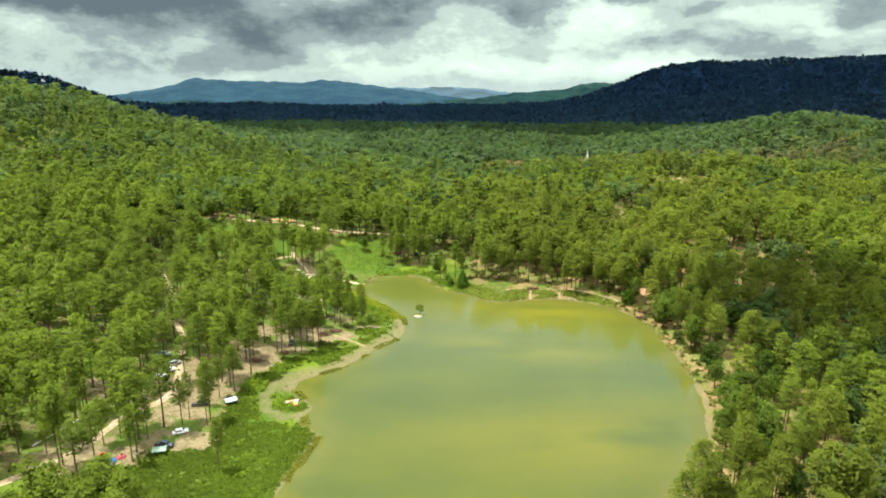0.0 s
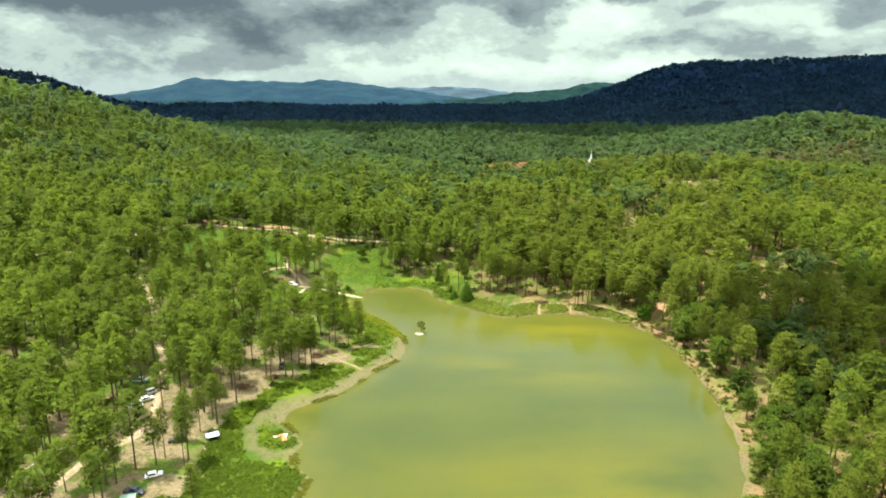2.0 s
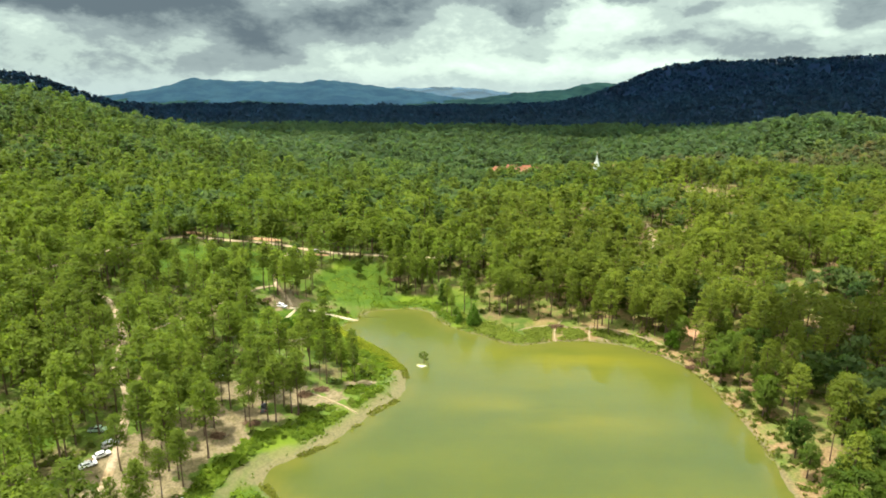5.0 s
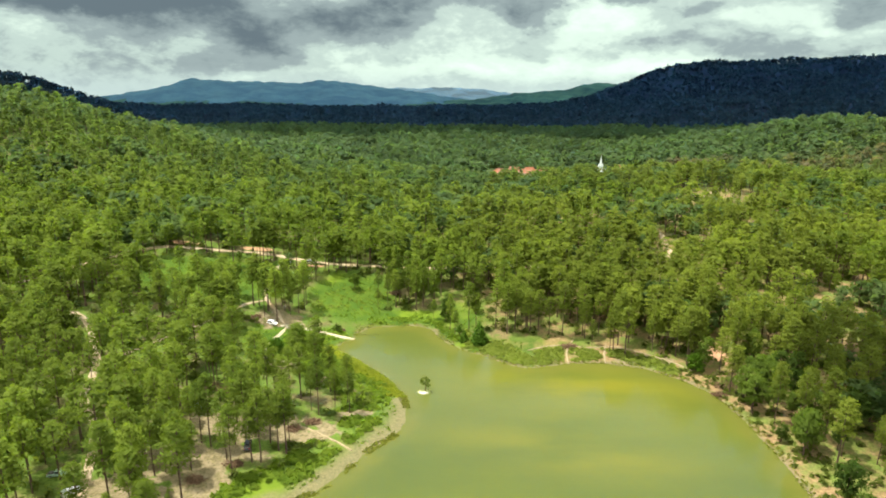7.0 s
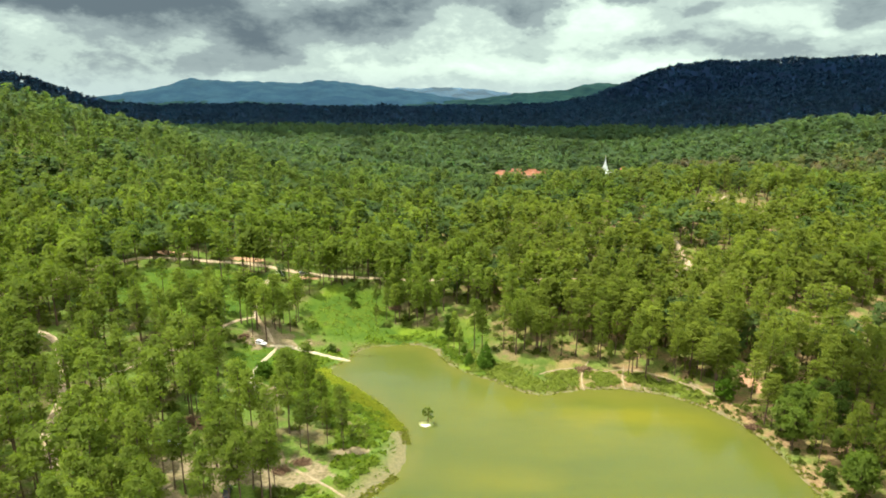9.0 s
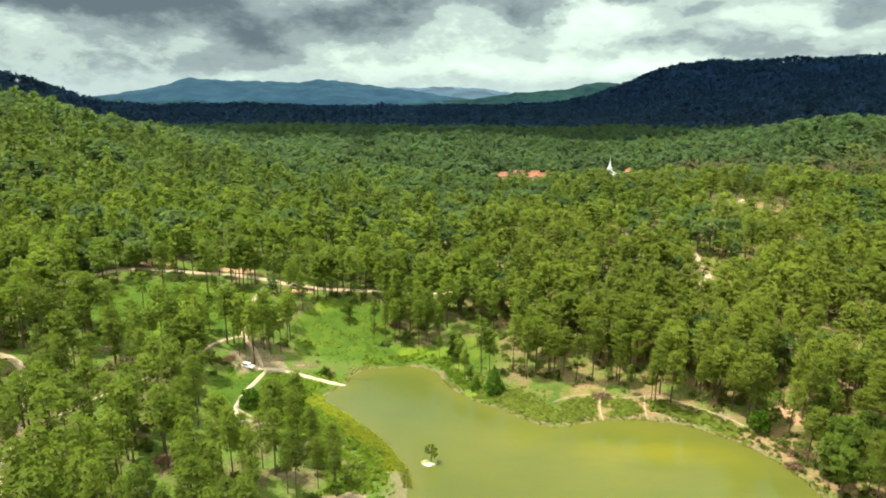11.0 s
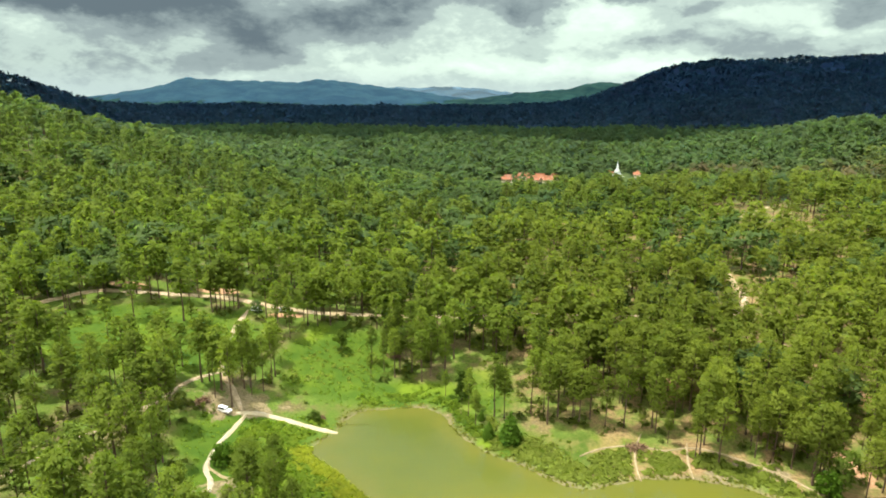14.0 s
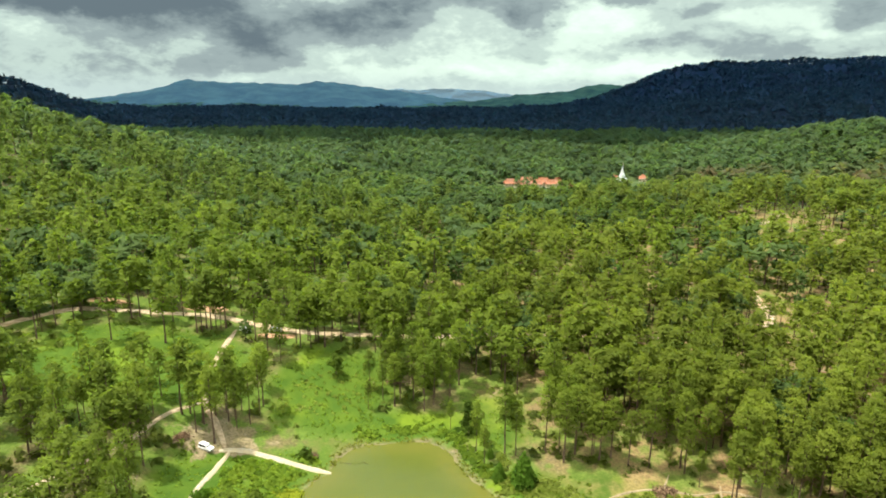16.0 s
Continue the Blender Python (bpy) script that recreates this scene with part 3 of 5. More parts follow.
def make_tree(kind, seed, puff_count, per_puff, card, sides, limbs, ragged=0.8, lift=1.0):
    """A tree 1 m high in spread and height units of 20 m: (wood verts, faces), (leaf verts, faces)."""
    r = np.random.default_rng(seed)
    height = 20.0 if kind == "pine" else 15.0
    puffs = puffs_of(kind, height, r, puff_count)
    lean = r.normal(size=2) * 0.35
    zs = np.array([-0.6, 0.12, 0.3, 0.55, 0.78, 0.95]) * height
    zs[0] = -0.6
    path = np.stack([lean[0] * (zs / height) ** 2 + 0.12 * np.sin(zs * 0.4 + seed), lean[1] * (zs / height) ** 2, zs], 1)
    thick = 0.25 if kind == "pine" else 0.28
    wood = [tube(path, thick * np.array([1.35, 1.0, 0.88, 0.7, 0.42, 0.12]), sides)] if sides else []
    for k in range(min(limbs, len(puffs))):
        px, py, pz, s, _ = puffs[k * len(puffs) // max(limbs, 1)]
        root = np.array([np.interp(pz * 0.93, path[:, 2], path[:, 0]), np.interp(pz * 0.93, path[:, 2], path[:, 1]), pz * 0.90])
        tip = np.array([px, py, pz])
        wood.append(tube([root, (root + tip) / 2 + (0, 0, 0.15), tip], [0.09, 0.06, 0.025], 3))
    spots, ways, soft = [], [], []
    middle = np.array([0, 0, 0.62 * height])
    for px, py, pz, s, flat in puffs:
        n = max(2, int(per_puff * r.uniform(0.75, 1.25)))
        d = r.normal(size=(n, 3))
        d /= np.linalg.norm(d, axis=1, keepdims=True)
        d[:, 2] = np.where(d[:, 2] < -0.2, -d[:, 2] * 0.8, d[:, 2])
        rad = np.abs(r.normal(size=(n, 1))) * 0.42 + r.uniform(0.1, 0.75, (n, 1))
        spots.append(np.array([px, py, pz]) + d * rad * np.array([s, s, flat]))
        crown = np.array([px, py, pz]) + d * s - middle
        soft.append(d * 0.32 + 0.7 * crown / np.linalg.norm(crown, axis=1, keepdims=True) + r.normal(size=(n, 3)) * 0.1 + np.array([0, 0, lift]))
        ways.append(d * np.array([1, 1, 1.5]) + r.normal(size=(n, 3)) * ragged + np.array([0, 0, 0.6]))
    leaves = cards(np.concatenate(spots), np.concatenate(ways), card, r)
    soft = np.concatenate(soft)
    soft /= np.linalg.norm(soft, axis=1, keepdims=True)
    return (join(wood) if wood else None), (*leaves, np.repeat(soft, 3, 0))


# ground kept free round buildings and lone trees
GLADES = [(232, 940, 18, 50), (108, 916, 52, 50), (258, 950, 14, 16), (88, 818, 8, 10), (158, 930, 8, 12), (184, 524, 9, 12), (202, 545, 12, 9), (220, 564, 14, 10), (123, 400, 8, 26), (97, 366, 12, 5), (-78, 381, 12, 5), (9, 308, 16, 9), (-2, 329, 7, 7), (-90, 148, 7, 6), (-78, 157, 6, 5), (-95, 200, 5, 8), (-75, 240, 5, 4), (34, 298, 30, 11), (74, 286, 8, 5), (105, 880, 46, 34), (-50, 327, 15, 15), (4, 342, 10, 15), (101, 286, 2.6, 17), (-108, 284, 9, 11), (-62, 291, 16, 16), (-64, 267, 7, 12), (-139, 397, 11, 5), (-189, 316, 9, 11), (-172, 341, 8, 10), (-104, 399, 9, 4), (-88, 178, 9, 13), (-80, 245, 5, 6)]


# younger, lower growth: x, y, half-length in x and in y
YOUNG = [(184, 488, 30, 36), (124, 392, 14, 24), (104, 356, 20, 8), (108, 862, 70, 62), (232, 884, 30, 44), (85, 770, 30, 40), (212, 545, 20, 12)]


# dry open slopes with few trees
DRY_SLOPES = [(146, 322, 30, 17), (170, 300, 22, 16)]


def density(x, y):
    """How much of the ground the woods take, 0 to 1."""
    d = shore_distance(x, y)
    full = 0.86 + 0.25 * wave(x, y, 60, 11) + 0.14 * wave(x, y, 21, 12)
    left_bank = (x < -10) & (y < 312)
    full = full * step(d, np.where(left_bank, np.where(y > 250, 13, 12), 2.5), np.where(left_bank, np.where(y > 250, 24, 18), 6.5))
    full = full * (1 - 0.97 * in_spots(MEADOWS, x, y, 0.12))
    full = full * (1 - 0.97 * in_spots(GLADES, x, y, 0.15))
    full = full * (1 - 0.72 * in_spots(DRY_SLOPES, x, y, 0.4))
    full = full * (1 - 0.22 * in_spots(SANDS, x, y, 0.3))
    full = full * step(road_distance(x, y), 1.3, 2.8)
    return full


def in_sight(x, y, spare=42):
    """Within the valley that lies ahead of the flight."""
    return (np.abs(x + 5) < 0.72 * y + spare) & (y > 100)


def scatter(x0, x1, y0, y1, cell, seed):
    r = np.random.default_rng(seed)
    gx, gy = np.meshgrid(np.arange(x0, x1, cell), np.arange(y0, y1, cell))
    x = (gx + r.uniform(-0.48, 0.48, gx.shape) * cell).ravel()
    y = (gy + r.uniform(-0.48, 0.48, gy.shape) * cell).ravel()
    keep = in_sight(x, y)
    x, y = x[keep], y[keep]
    keep = r.uniform(size=len(x)) < density(x, y)
    return x[keep], y[keep]


# clumps of broad-leaved trees: x, y, half-length in x and in y
DARK_STANDS = [(4, 512, 22, 34), (44, 596, 40, 34), (-8, 640, 46, 40), (-60, 478, 30, 12), (-420, 640, 36, 40), (108, 436, 12, 14), (74, 380, 8, 5), (52, 350, 10, 8), (-330, 560, 40, 20), (-160, 590, 40, 24)]


def broad_share(x, y):
    """Where broad-leaved trees stand among the pines."""
    s = 0.09 + 0.6 * step(wave(x, y, 170, 13) + 0.6 * wave(x, y, 60, 14), 0.2, 0.75)
    ridge = np.exp(-0.5 * (((x - 260) / 130) ** 2 + ((y - 640) / 130) ** 2)) + np.exp(-0.5 * (((x + 330) / 160) ** 2 + ((y - 620) / 160) ** 2))
    valley = step(y - 0.25 * np.abs(x - 60) + 110 * wave(x, y, 260, 17) + 70 * wave(x, y, 90, 18) - 190 * ridge, 450, 900)
    s = s + 0.8 * in_spots(DARK_STANDS, x, y, 0.35)
    s = s + 0.45 * in_spots([(116, 185, 42, 80)], x, y, 0.4) * (y < 330)
    return np.clip(s * np.maximum(step(y, 340, 400), (x > 80) & (y < 330)) + 0.88 * valley + 0.05 * step(y, 330, 390) + 0.1 * step(y, 680, 1100) * valley, 0.0, 0.99)


def wood_mesh(name, trees, variants, mats, height0, label, category, seed, broader=1.0, tones=(0.12, 0.88)):
    """Many trees in one mesh: rows of x, y, height."""
    r = np.random.default_rng(seed)
    x, y, tall = trees
    pick = r.integers(0, len(variants), len(x))
    vs, fs, mi, tint, dry, norm, n = [], [], [], [], [], [], 0
    bare = in_spots([(455, 800, 110, 60), (330, 900, 60, 30)], x, y, 0.5) * r.uniform(0, 0.9, len(x))
    z = land(x, y)
    for k, (wood, leaves) in enumerate(variants):
        sel = np.nonzero(pick == k)[0]
        if not len(sel):
            continue
        parts = [(leaves[:2], 0)] + ([((wood[0], np.concatenate([wood[1][:, :3], wood[1][:, [0, 2, 3]]])), 1)] if wood else [])
        ang = r.uniform(0, 6.283, len(sel))
        tone = r.uniform(*tones, len(sel))
        s = (tall[sel] / height0)[:, None]
        wide = s * r.uniform(0.72, 1.18, (len(sel), 1)) * broader
        for (v, f), slot in parts:
            c, sn = np.cos(ang)[:, None], np.sin(ang)[:, None]
            out = np.stack([(v[:, 0] * c - v[:, 1] * sn) * wide + x[sel][:, None], (v[:, 0] * sn + v[:, 1] * c) * wide + y[sel][:, None],
                            v[:, 2] * s + z[sel][:, None]], -1)
            vs.append(out.reshape(-1, 3))
            fs.append((f[None] + (np.arange(len(sel)) * len(v))[:, None, None]).reshape(-1, f.shape[1]) + n)
            mi.append(np.full(len(sel) * len(f), slot))
            nv = leaves[2] if slot == 0 else v * (1, 1, 0) / (np.linalg.norm(v[:, :2], axis=1, keepdims=True) + 1e-6) + (0, 0, 0.01)
            norm.append(np.stack([nv[:, 0] * c - nv[:, 1] * sn, nv[:, 0] * sn + nv[:, 1] * c, np.repeat(nv[None, :, 2], len(sel), 0)], -1).reshape(-1, 3))
            tint.append(np.repeat(tone, len(v)))
            dry.append(np.repeat(bare[sel], len(v)))
            n += len(sel) * len(v)
    me = mesh_from(name, np.concatenate(vs), np.concatenate(fs), mats, False, np.concatenate(mi))
    put_values(me, "tint", np.concatenate(tint))
    put_values(me, "dry", np.concatenate(dry))
    put_normals(me, np.concatenate(norm))
    return tagged(new(name, me), label, category, kind="stuff")


PINE_FINE = [make_tree("pine", 100 + k, 42, 36, 0.42, 6, 12) for k in range(6)]
PINE_NEAR = [make_tree("pine", 200 + k, 36, 20, 0.54, 4, 4) for k in range(6)]
PINE_FURTHER = [make_tree("pine", 250 + k, 28, 12, 0.84, 3, 0, 0.6, 1.3) for k in range(6)]
PINE_MID = [make_tree("pine", 300 + k, 24, 9, 1.0, 3, 0, 0.5, 1.7) for k in range(5)]
PINE_FAR = [make_tree("pine", 400 + k, 8, 6, 2.2, 0, 0, 0.35, 2.2) for k in range(5)]
BROAD_FINE = [make_tree("broad", 500 + k, 22, 60, 0.66, 6, 9) for k in range(4)]
BROAD_NEAR = [make_tree("broad", 600 + k, 17, 26, 1.1, 4, 4) for k in range(4)]
BROAD_MID = [make_tree("broad", 700 + k, 14, 10, 1.6, 3, 0, 0.4, 1.7) for k in range(4)]
BROAD_FAR = [make_tree("broad", 800 + k, 9, 6, 2.6, 0, 0, 0.25, 2.2) for k in range(4)]

BROAD_DISTANT = [make_tree("broad", 900 + k, 3, 2, 8.0, 0, 0, 0.3) for k in range(4)]


def thing_tree(name, kinds, mats, label, category, group):
    """Fine trees, each a thing with a trunk and a crown; one master a variant."""
    masters = []
    for wood, leaves in kinds:
        root = new(name)
        trunk = new("trunk", mesh_from("trunk", *wood, [mats[1]], True))
        crown = new("crown", mesh_from("crown", *leaves[:2], [mats[0]]))
        put_normals(crown.data, leaves[2])
        trunk.parent = crown.parent = root
        tagged(root, label, category, group)
        masters.append(root)
    return masters


def plant(masters, x, y, tall, height0, seed):
    r = np.random.default_rng(seed)
    z = land(x, y)
    used = set()
    for k in range(len(x)):
        j = int(r.integers(0, len(masters)))
        s = tall[k] / height0
        m = Matrix.Translation((x[k], y[k], z[k] - 0.1)) @ Matrix.Rotation(r.uniform(0, 6.283), 4, "Z")
        ob = masters[j] if j not in used else copy_thing(masters[j], m)
        used.add(j)
        w = s * r.uniform(0.62, 0.98)
        ob.matrix_basis = m @ Matrix.Diagonal((w, w, s, 1))


# pines that stand in the meadow, by the track and along the road
GROVE = [(-79, 325), (-77, 329), (-73, 328), (-70, 326), (-75, 332), (-67, 329), (-80, 332), (-71, 334), (-84, 328), (-57, 370), (-55, 374), (-52, 371), (-59, 375),
         (-98, 376), (-96, 380), (-93, 377), (-91, 381), (-101, 379), (-103, 342), (-107, 366), (-113, 338), (-95, 334), (-99, 328), (-28, 372), (-24, 374), (-31, 376), (-34, 352), (-29, 356), (-24, 351), (-20, 356), (-16, 350), (-25, 361), (-31, 362), (-12, 355)]


def build_woods():
    # near woods
    x, y = scatter(-330, 330, 84, 420, 5.9, 1)
    # the close stand above the eastern shore
    ex, ey = scatter(24, 130, 262, 352, 8.0, 4)
    keep = (ex > 62) | (ey > 306)
    x, y = np.concatenate([x, ex[keep]]), np.concatenate([y, ey[keep]])
    grove = np.array(GROVE, float)
    x, y = np.concatenate([x, grove[:, 0]]), np.concatenate([y, grove[:, 1]])
    r = np.random.default_rng(3)
    tall = r.uniform(14.5, 24.5, len(x)) * np.where(r.uniform(size=len(x)) < 0.12, 0.6, 1) * (1 - 0.45 * in_spots(YOUNG, x, y))
    broad = r.uniform(size=len(x)) < broad_share(x, y)
    broad[-len(grove):] = False
    d = shore_distance(x, y)
    pines, broads = np.nonzero(~broad)[0], np.nonzero(broad)[0]
    order = pines[np.argsort(d[pines] + 0.15 * np.abs(y[pines] - 260))]
    fine, rest = order[:300], order[300:]
    plant(thing_tree("pine_tree", PINE_FINE, (M_PINE, M_BARK), "tall pine with bare trunk and tufted yellow-green crown", "tree",
                     "pines by the lake"), x[fine], y[fine], tall[fine], 20.0, 5)
    close = (y[rest] < 330) & (np.abs(x[rest]) < 175)
    for some, kinds, sd in ((rest[close], PINE_NEAR, 6), (rest[~close], PINE_FURTHER, 7)):
        wood_mesh("pine_wood", (x[some], y[some], tall[some]), kinds, (M_PINES, M_BARK), 20.0, "open pine wood with yellow-green crowns round the lake", "wood", sd)
    order = broads[np.argsort(d[broads])]
    fine, rest = order[:60], order[60:]
    plant(thing_tree("broadleaf_tree", BROAD_FINE, (M_BROAD, M_BARK), "dark green broadleaf tree with a dense rounded crown", "tree",
                     "broadleaf trees among the pines"), x[fine], y[fine], tall[fine] * 0.62, 15.0, 8)
    if len(rest):
        wood_mesh("broadleaf_wood", (x[rest], y[rest], tall[rest] * 0.7), BROAD_NEAR, (M_BROADS, M_BARK), 15.0, "dark green broadleaf trees among the pines", "wood", 9)
    # the valley side beyond
    for nm, x0, x1, y0, y1, cell, pk, bk, sd in (("middle", -620, 620, 420, 760, 9.8, PINE_MID, BROAD_MID, 20), ("far", -1250, 1300, 760, 1560, 12.6, PINE_FAR, BROAD_FAR, 30)):
        x, y = scatter(x0, x1, y0, y1, cell, sd)
        r = np.random.default_rng(sd + 1)
        tall = r.uniform(14, 28, len(x)) * (1.0 if nm == "middle" else 1.08) * (1 - 0.45 * in_spots(YOUNG, x, y))
        broad = r.uniform(size=len(x)) < broad_share(x, y)
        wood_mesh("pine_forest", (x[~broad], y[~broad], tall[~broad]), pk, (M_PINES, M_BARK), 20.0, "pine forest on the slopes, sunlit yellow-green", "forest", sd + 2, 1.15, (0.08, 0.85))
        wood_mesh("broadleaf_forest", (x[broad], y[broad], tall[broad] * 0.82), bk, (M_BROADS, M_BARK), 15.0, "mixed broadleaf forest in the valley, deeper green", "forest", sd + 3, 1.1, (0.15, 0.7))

    # the shaded ridges beyond, haze put into their leaves as dark blue
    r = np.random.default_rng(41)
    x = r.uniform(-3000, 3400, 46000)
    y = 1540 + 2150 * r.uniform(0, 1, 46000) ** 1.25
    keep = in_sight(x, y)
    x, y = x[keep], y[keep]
    wood_mesh("distant_woods", (x, y, r.uniform(11, 20, len(x))), BROAD_DISTANT, (M_FARWOOD, M_BARK), 15.0, "distant wooded ridges under cloud, haze blue put into their leaf colour", "forest", 42, 1.0, (0.3, 0.7))


build_woods()

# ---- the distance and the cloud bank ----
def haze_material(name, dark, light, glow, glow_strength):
    """Forested mountain far off; the shining air before it is added as emission."""
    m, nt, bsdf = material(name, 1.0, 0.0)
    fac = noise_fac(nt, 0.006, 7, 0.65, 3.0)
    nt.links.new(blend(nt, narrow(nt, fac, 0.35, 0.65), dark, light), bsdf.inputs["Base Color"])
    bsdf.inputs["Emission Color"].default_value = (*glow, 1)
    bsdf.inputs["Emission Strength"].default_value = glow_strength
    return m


def build_range(name, profile, y0, depth, mat, label, rough):
    """A long ridge: heights along x, falling towards the valley."""
    px, pz = np.array(profile, float).T
    xs = np.arange(px[0], px[-1], 16.0)
    vs = np.linspace(0, 1, 26)
    gx, gv = np.meshgrid(xs, vs)
    x, v = gx.ravel(), gv.ravel()
    y = y0 - depth * (1 - v) + wave(x, v * 900, 420, 3) * 40
    crest = np.interp(x, px, pz) + wave(x, x * 0, 130, 2) * rough + wave(x, x * 0, 47, 5) * rough * 0.5
    z = -30 + (crest + 30) * v**0.85 + wave(x + 0.3 * y, y, 210, 6) * 10 * np.sin(v * 3.14)
    w = len(xs)
    i = (np.arange(len(vs) - 1)[:, None] * w + np.arange(w - 1)).ravel()
    me = mesh_from(name, np.stack([x, y, z], 1), np.stack([i, i + 1, i + w + 1, i + w], 1), [mat], True)
    return tagged(new(name, me), label, "mountain", kind="structure")


# the haze of these ranges sits in their own colour and glow
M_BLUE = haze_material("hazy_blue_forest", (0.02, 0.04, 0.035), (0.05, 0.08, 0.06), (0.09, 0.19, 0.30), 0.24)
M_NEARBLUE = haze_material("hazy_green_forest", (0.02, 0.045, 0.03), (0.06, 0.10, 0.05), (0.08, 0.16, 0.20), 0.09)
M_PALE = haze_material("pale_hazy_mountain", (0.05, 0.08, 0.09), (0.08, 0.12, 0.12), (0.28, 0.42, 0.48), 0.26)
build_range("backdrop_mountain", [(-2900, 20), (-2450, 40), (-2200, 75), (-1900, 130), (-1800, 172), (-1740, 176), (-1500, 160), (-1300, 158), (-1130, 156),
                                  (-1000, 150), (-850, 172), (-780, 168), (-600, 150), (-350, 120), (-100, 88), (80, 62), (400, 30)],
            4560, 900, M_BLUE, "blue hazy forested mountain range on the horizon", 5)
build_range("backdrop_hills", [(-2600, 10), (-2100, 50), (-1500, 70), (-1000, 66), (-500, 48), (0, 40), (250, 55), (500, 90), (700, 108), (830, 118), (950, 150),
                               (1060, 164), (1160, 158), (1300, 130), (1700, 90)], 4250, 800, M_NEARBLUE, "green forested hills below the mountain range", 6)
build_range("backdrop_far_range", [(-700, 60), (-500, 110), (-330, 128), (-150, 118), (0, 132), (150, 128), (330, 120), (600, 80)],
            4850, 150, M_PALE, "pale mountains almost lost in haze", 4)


def vapour_material():
    m, nt, bsdf = material("cloud_vapour", 1.0, 0.0)
    nt.links.new(blend(nt, noise_fac(nt, 0.004, 5, 0.6), (0.72, 0.75, 0.78), (0.9, 0.9, 0.9)), bsdf.inputs["Base Color"])
    tr = nt.nodes.new("ShaderNodeBsdfTranslucent")
    # tinted blue so that the shade below turns blue
    tr.inputs["Color"].default_value = (0.50, 0.74, 1.0, 1)
    mx = nt.nodes.new("ShaderNodeMixShader")
    mx.inputs[0].default_value = 0.63
    nt.links.new(bsdf.outputs[0], mx.inputs[1])
    nt.links.new(tr.outputs[0], mx.inputs[2])
    nt.links.new(mx.outputs[0], nt.nodes["Material Output"].inputs["Surface"])
    return m


def build_cloud(x0, x1, y0, y1, pitch, soft, label):
    """A flat-based cumulus bank with a heaped top; its shade lies on the land below."""
    xs, ys = np.arange(x0, x1, pitch), np.arange(y0, y1, pitch)
    gx, gy = np.meshgrid(xs, ys)
    x, y = gx.ravel(), gy.ravel()
    cx, cy, hx, hy = (x0 + x1) / 2, (y0 + y1) / 2, (x1 - x0) / 2, (y1 - y0) / 2
    # a rounded outline with lobes
    out = ((np.abs(x - cx) / hx) ** 4 + (np.abs(y - cy) / hy) ** 4) ** 0.25
    rim = (1 - out) * min(hx, hy) + soft * (0.25 * wave(x, y, soft * 1.7, 1) + 0.12 * wave(x, y, soft * 0.6, 5)) - 0.3 * soft
    puff = np.clip(rim / soft, 0, 1) ** 0.5
    top = 1130 + puff * soft * (0.55 + 0.25 * wave(x, y, soft * 1.1, 2) + 0.16 * wave(x, y, soft * 0.45, 3))
    low = 1128 - puff * soft * (0.10 + 0.05 * wave(x, y, soft * 1.3, 4))
    w, n = len(xs), len(x)
    i = (np.arange(len(ys) - 1)[:, None] * w + np.arange(w - 1)).ravel()
    up = np.stack([i, i + 1, i + w + 1, i + w], 1)
    up = up[(rim[up] > 0).any(1)]
    faces = np.concatenate([up, up[:, ::-1] + n])
    v = np.concatenate([np.stack([x, y, top], 1), np.stack([x, y, low], 1)])
    me = mesh_from("cloud_bank", v, faces, [M_VAPOUR], True)
    return tagged(new("cloud_bank", me), label, "cloud", kind="structure")


M_VAPOUR = vapour_material()
# both clouds hang out of view, placed for the shade they cast
build_cloud(-3700, 4100, 1245, 5000, 60.0, 350, "broad grey cumulus bank out of view, placed to shade the far ridges")
build_cloud(-310, -200, 278, 388, 7.0, 45, "small grey cumulus out of view, added to shade the eastern bank")

# ---- undergrowth ----
def tuft_field(name, x, y, tall, wide, blades, mat, label, category, seed, lean=0.5):
    """Low plants, each a tuft of a few bent blades or leaf sprays, in one mesh."""
    r = np.random.default_rng(seed)
    n = len(x)
    z = land(x, y)
    h, w = r.uniform(*tall, n), r.uniform(*wide, n)
    spots = np.repeat(np.stack([x, y, z], 1), blades, 0)
    d = r.normal(size=(n * blades, 3))
    d /= np.linalg.norm(d, axis=1, keepdims=True)
    d[:, 2] = np.abs(d[:, 2])
    hh, ww = np.repeat(h, blades)[:, None], np.repeat(w, blades)[:, None]
    centres = spots + d * np.hstack([ww, ww, hh]) * r.uniform(0.35, 1.0, (n * blades, 1))
    v, f = cards(centres, d + r.normal(size=d.shape) * lean + (0, 0, 0.4), 1.0, r)
    mid = np.repeat(centres, 3, 0)
    v = mid + (v - mid) * np.repeat(0.55 * ww + 0.12, 3, 0)
    me = mesh_from(name, v, f, [mat])
    put_values(me, "tint", np.repeat(r.uniform(0, 1, n), blades * 3))
    put_normals(me, np.repeat(d * 0.4 + (0, 0, 1.1), 3, 0))
    return tagged(new(name, me), label, category, kind="stuff")


def off_ring(x, y):
    """Bare round the floats and along the trodden ring of the spit."""
    return step(line_distance(SPIT_RING, x, y) + wave(x, y, 7, 4) * 0.8, 1.8, 3.4) * step(np.hypot(x + 48.6, y - 184.8), 2.2, 3.6)


def spread(count, x0, x1, y0, y1, chance, seed):
    r = np.random.default_rng(seed)
    x, y = r.uniform(x0, x1, count), r.uniform(y0, y1, count)
    keep = r.uniform(size=count) < chance(x, y)
    return x[keep], y[keep]


def off_road(x, y, gap=2.4):
    return step(road_distance(x, y), gap - 0.8, gap + 0.4)


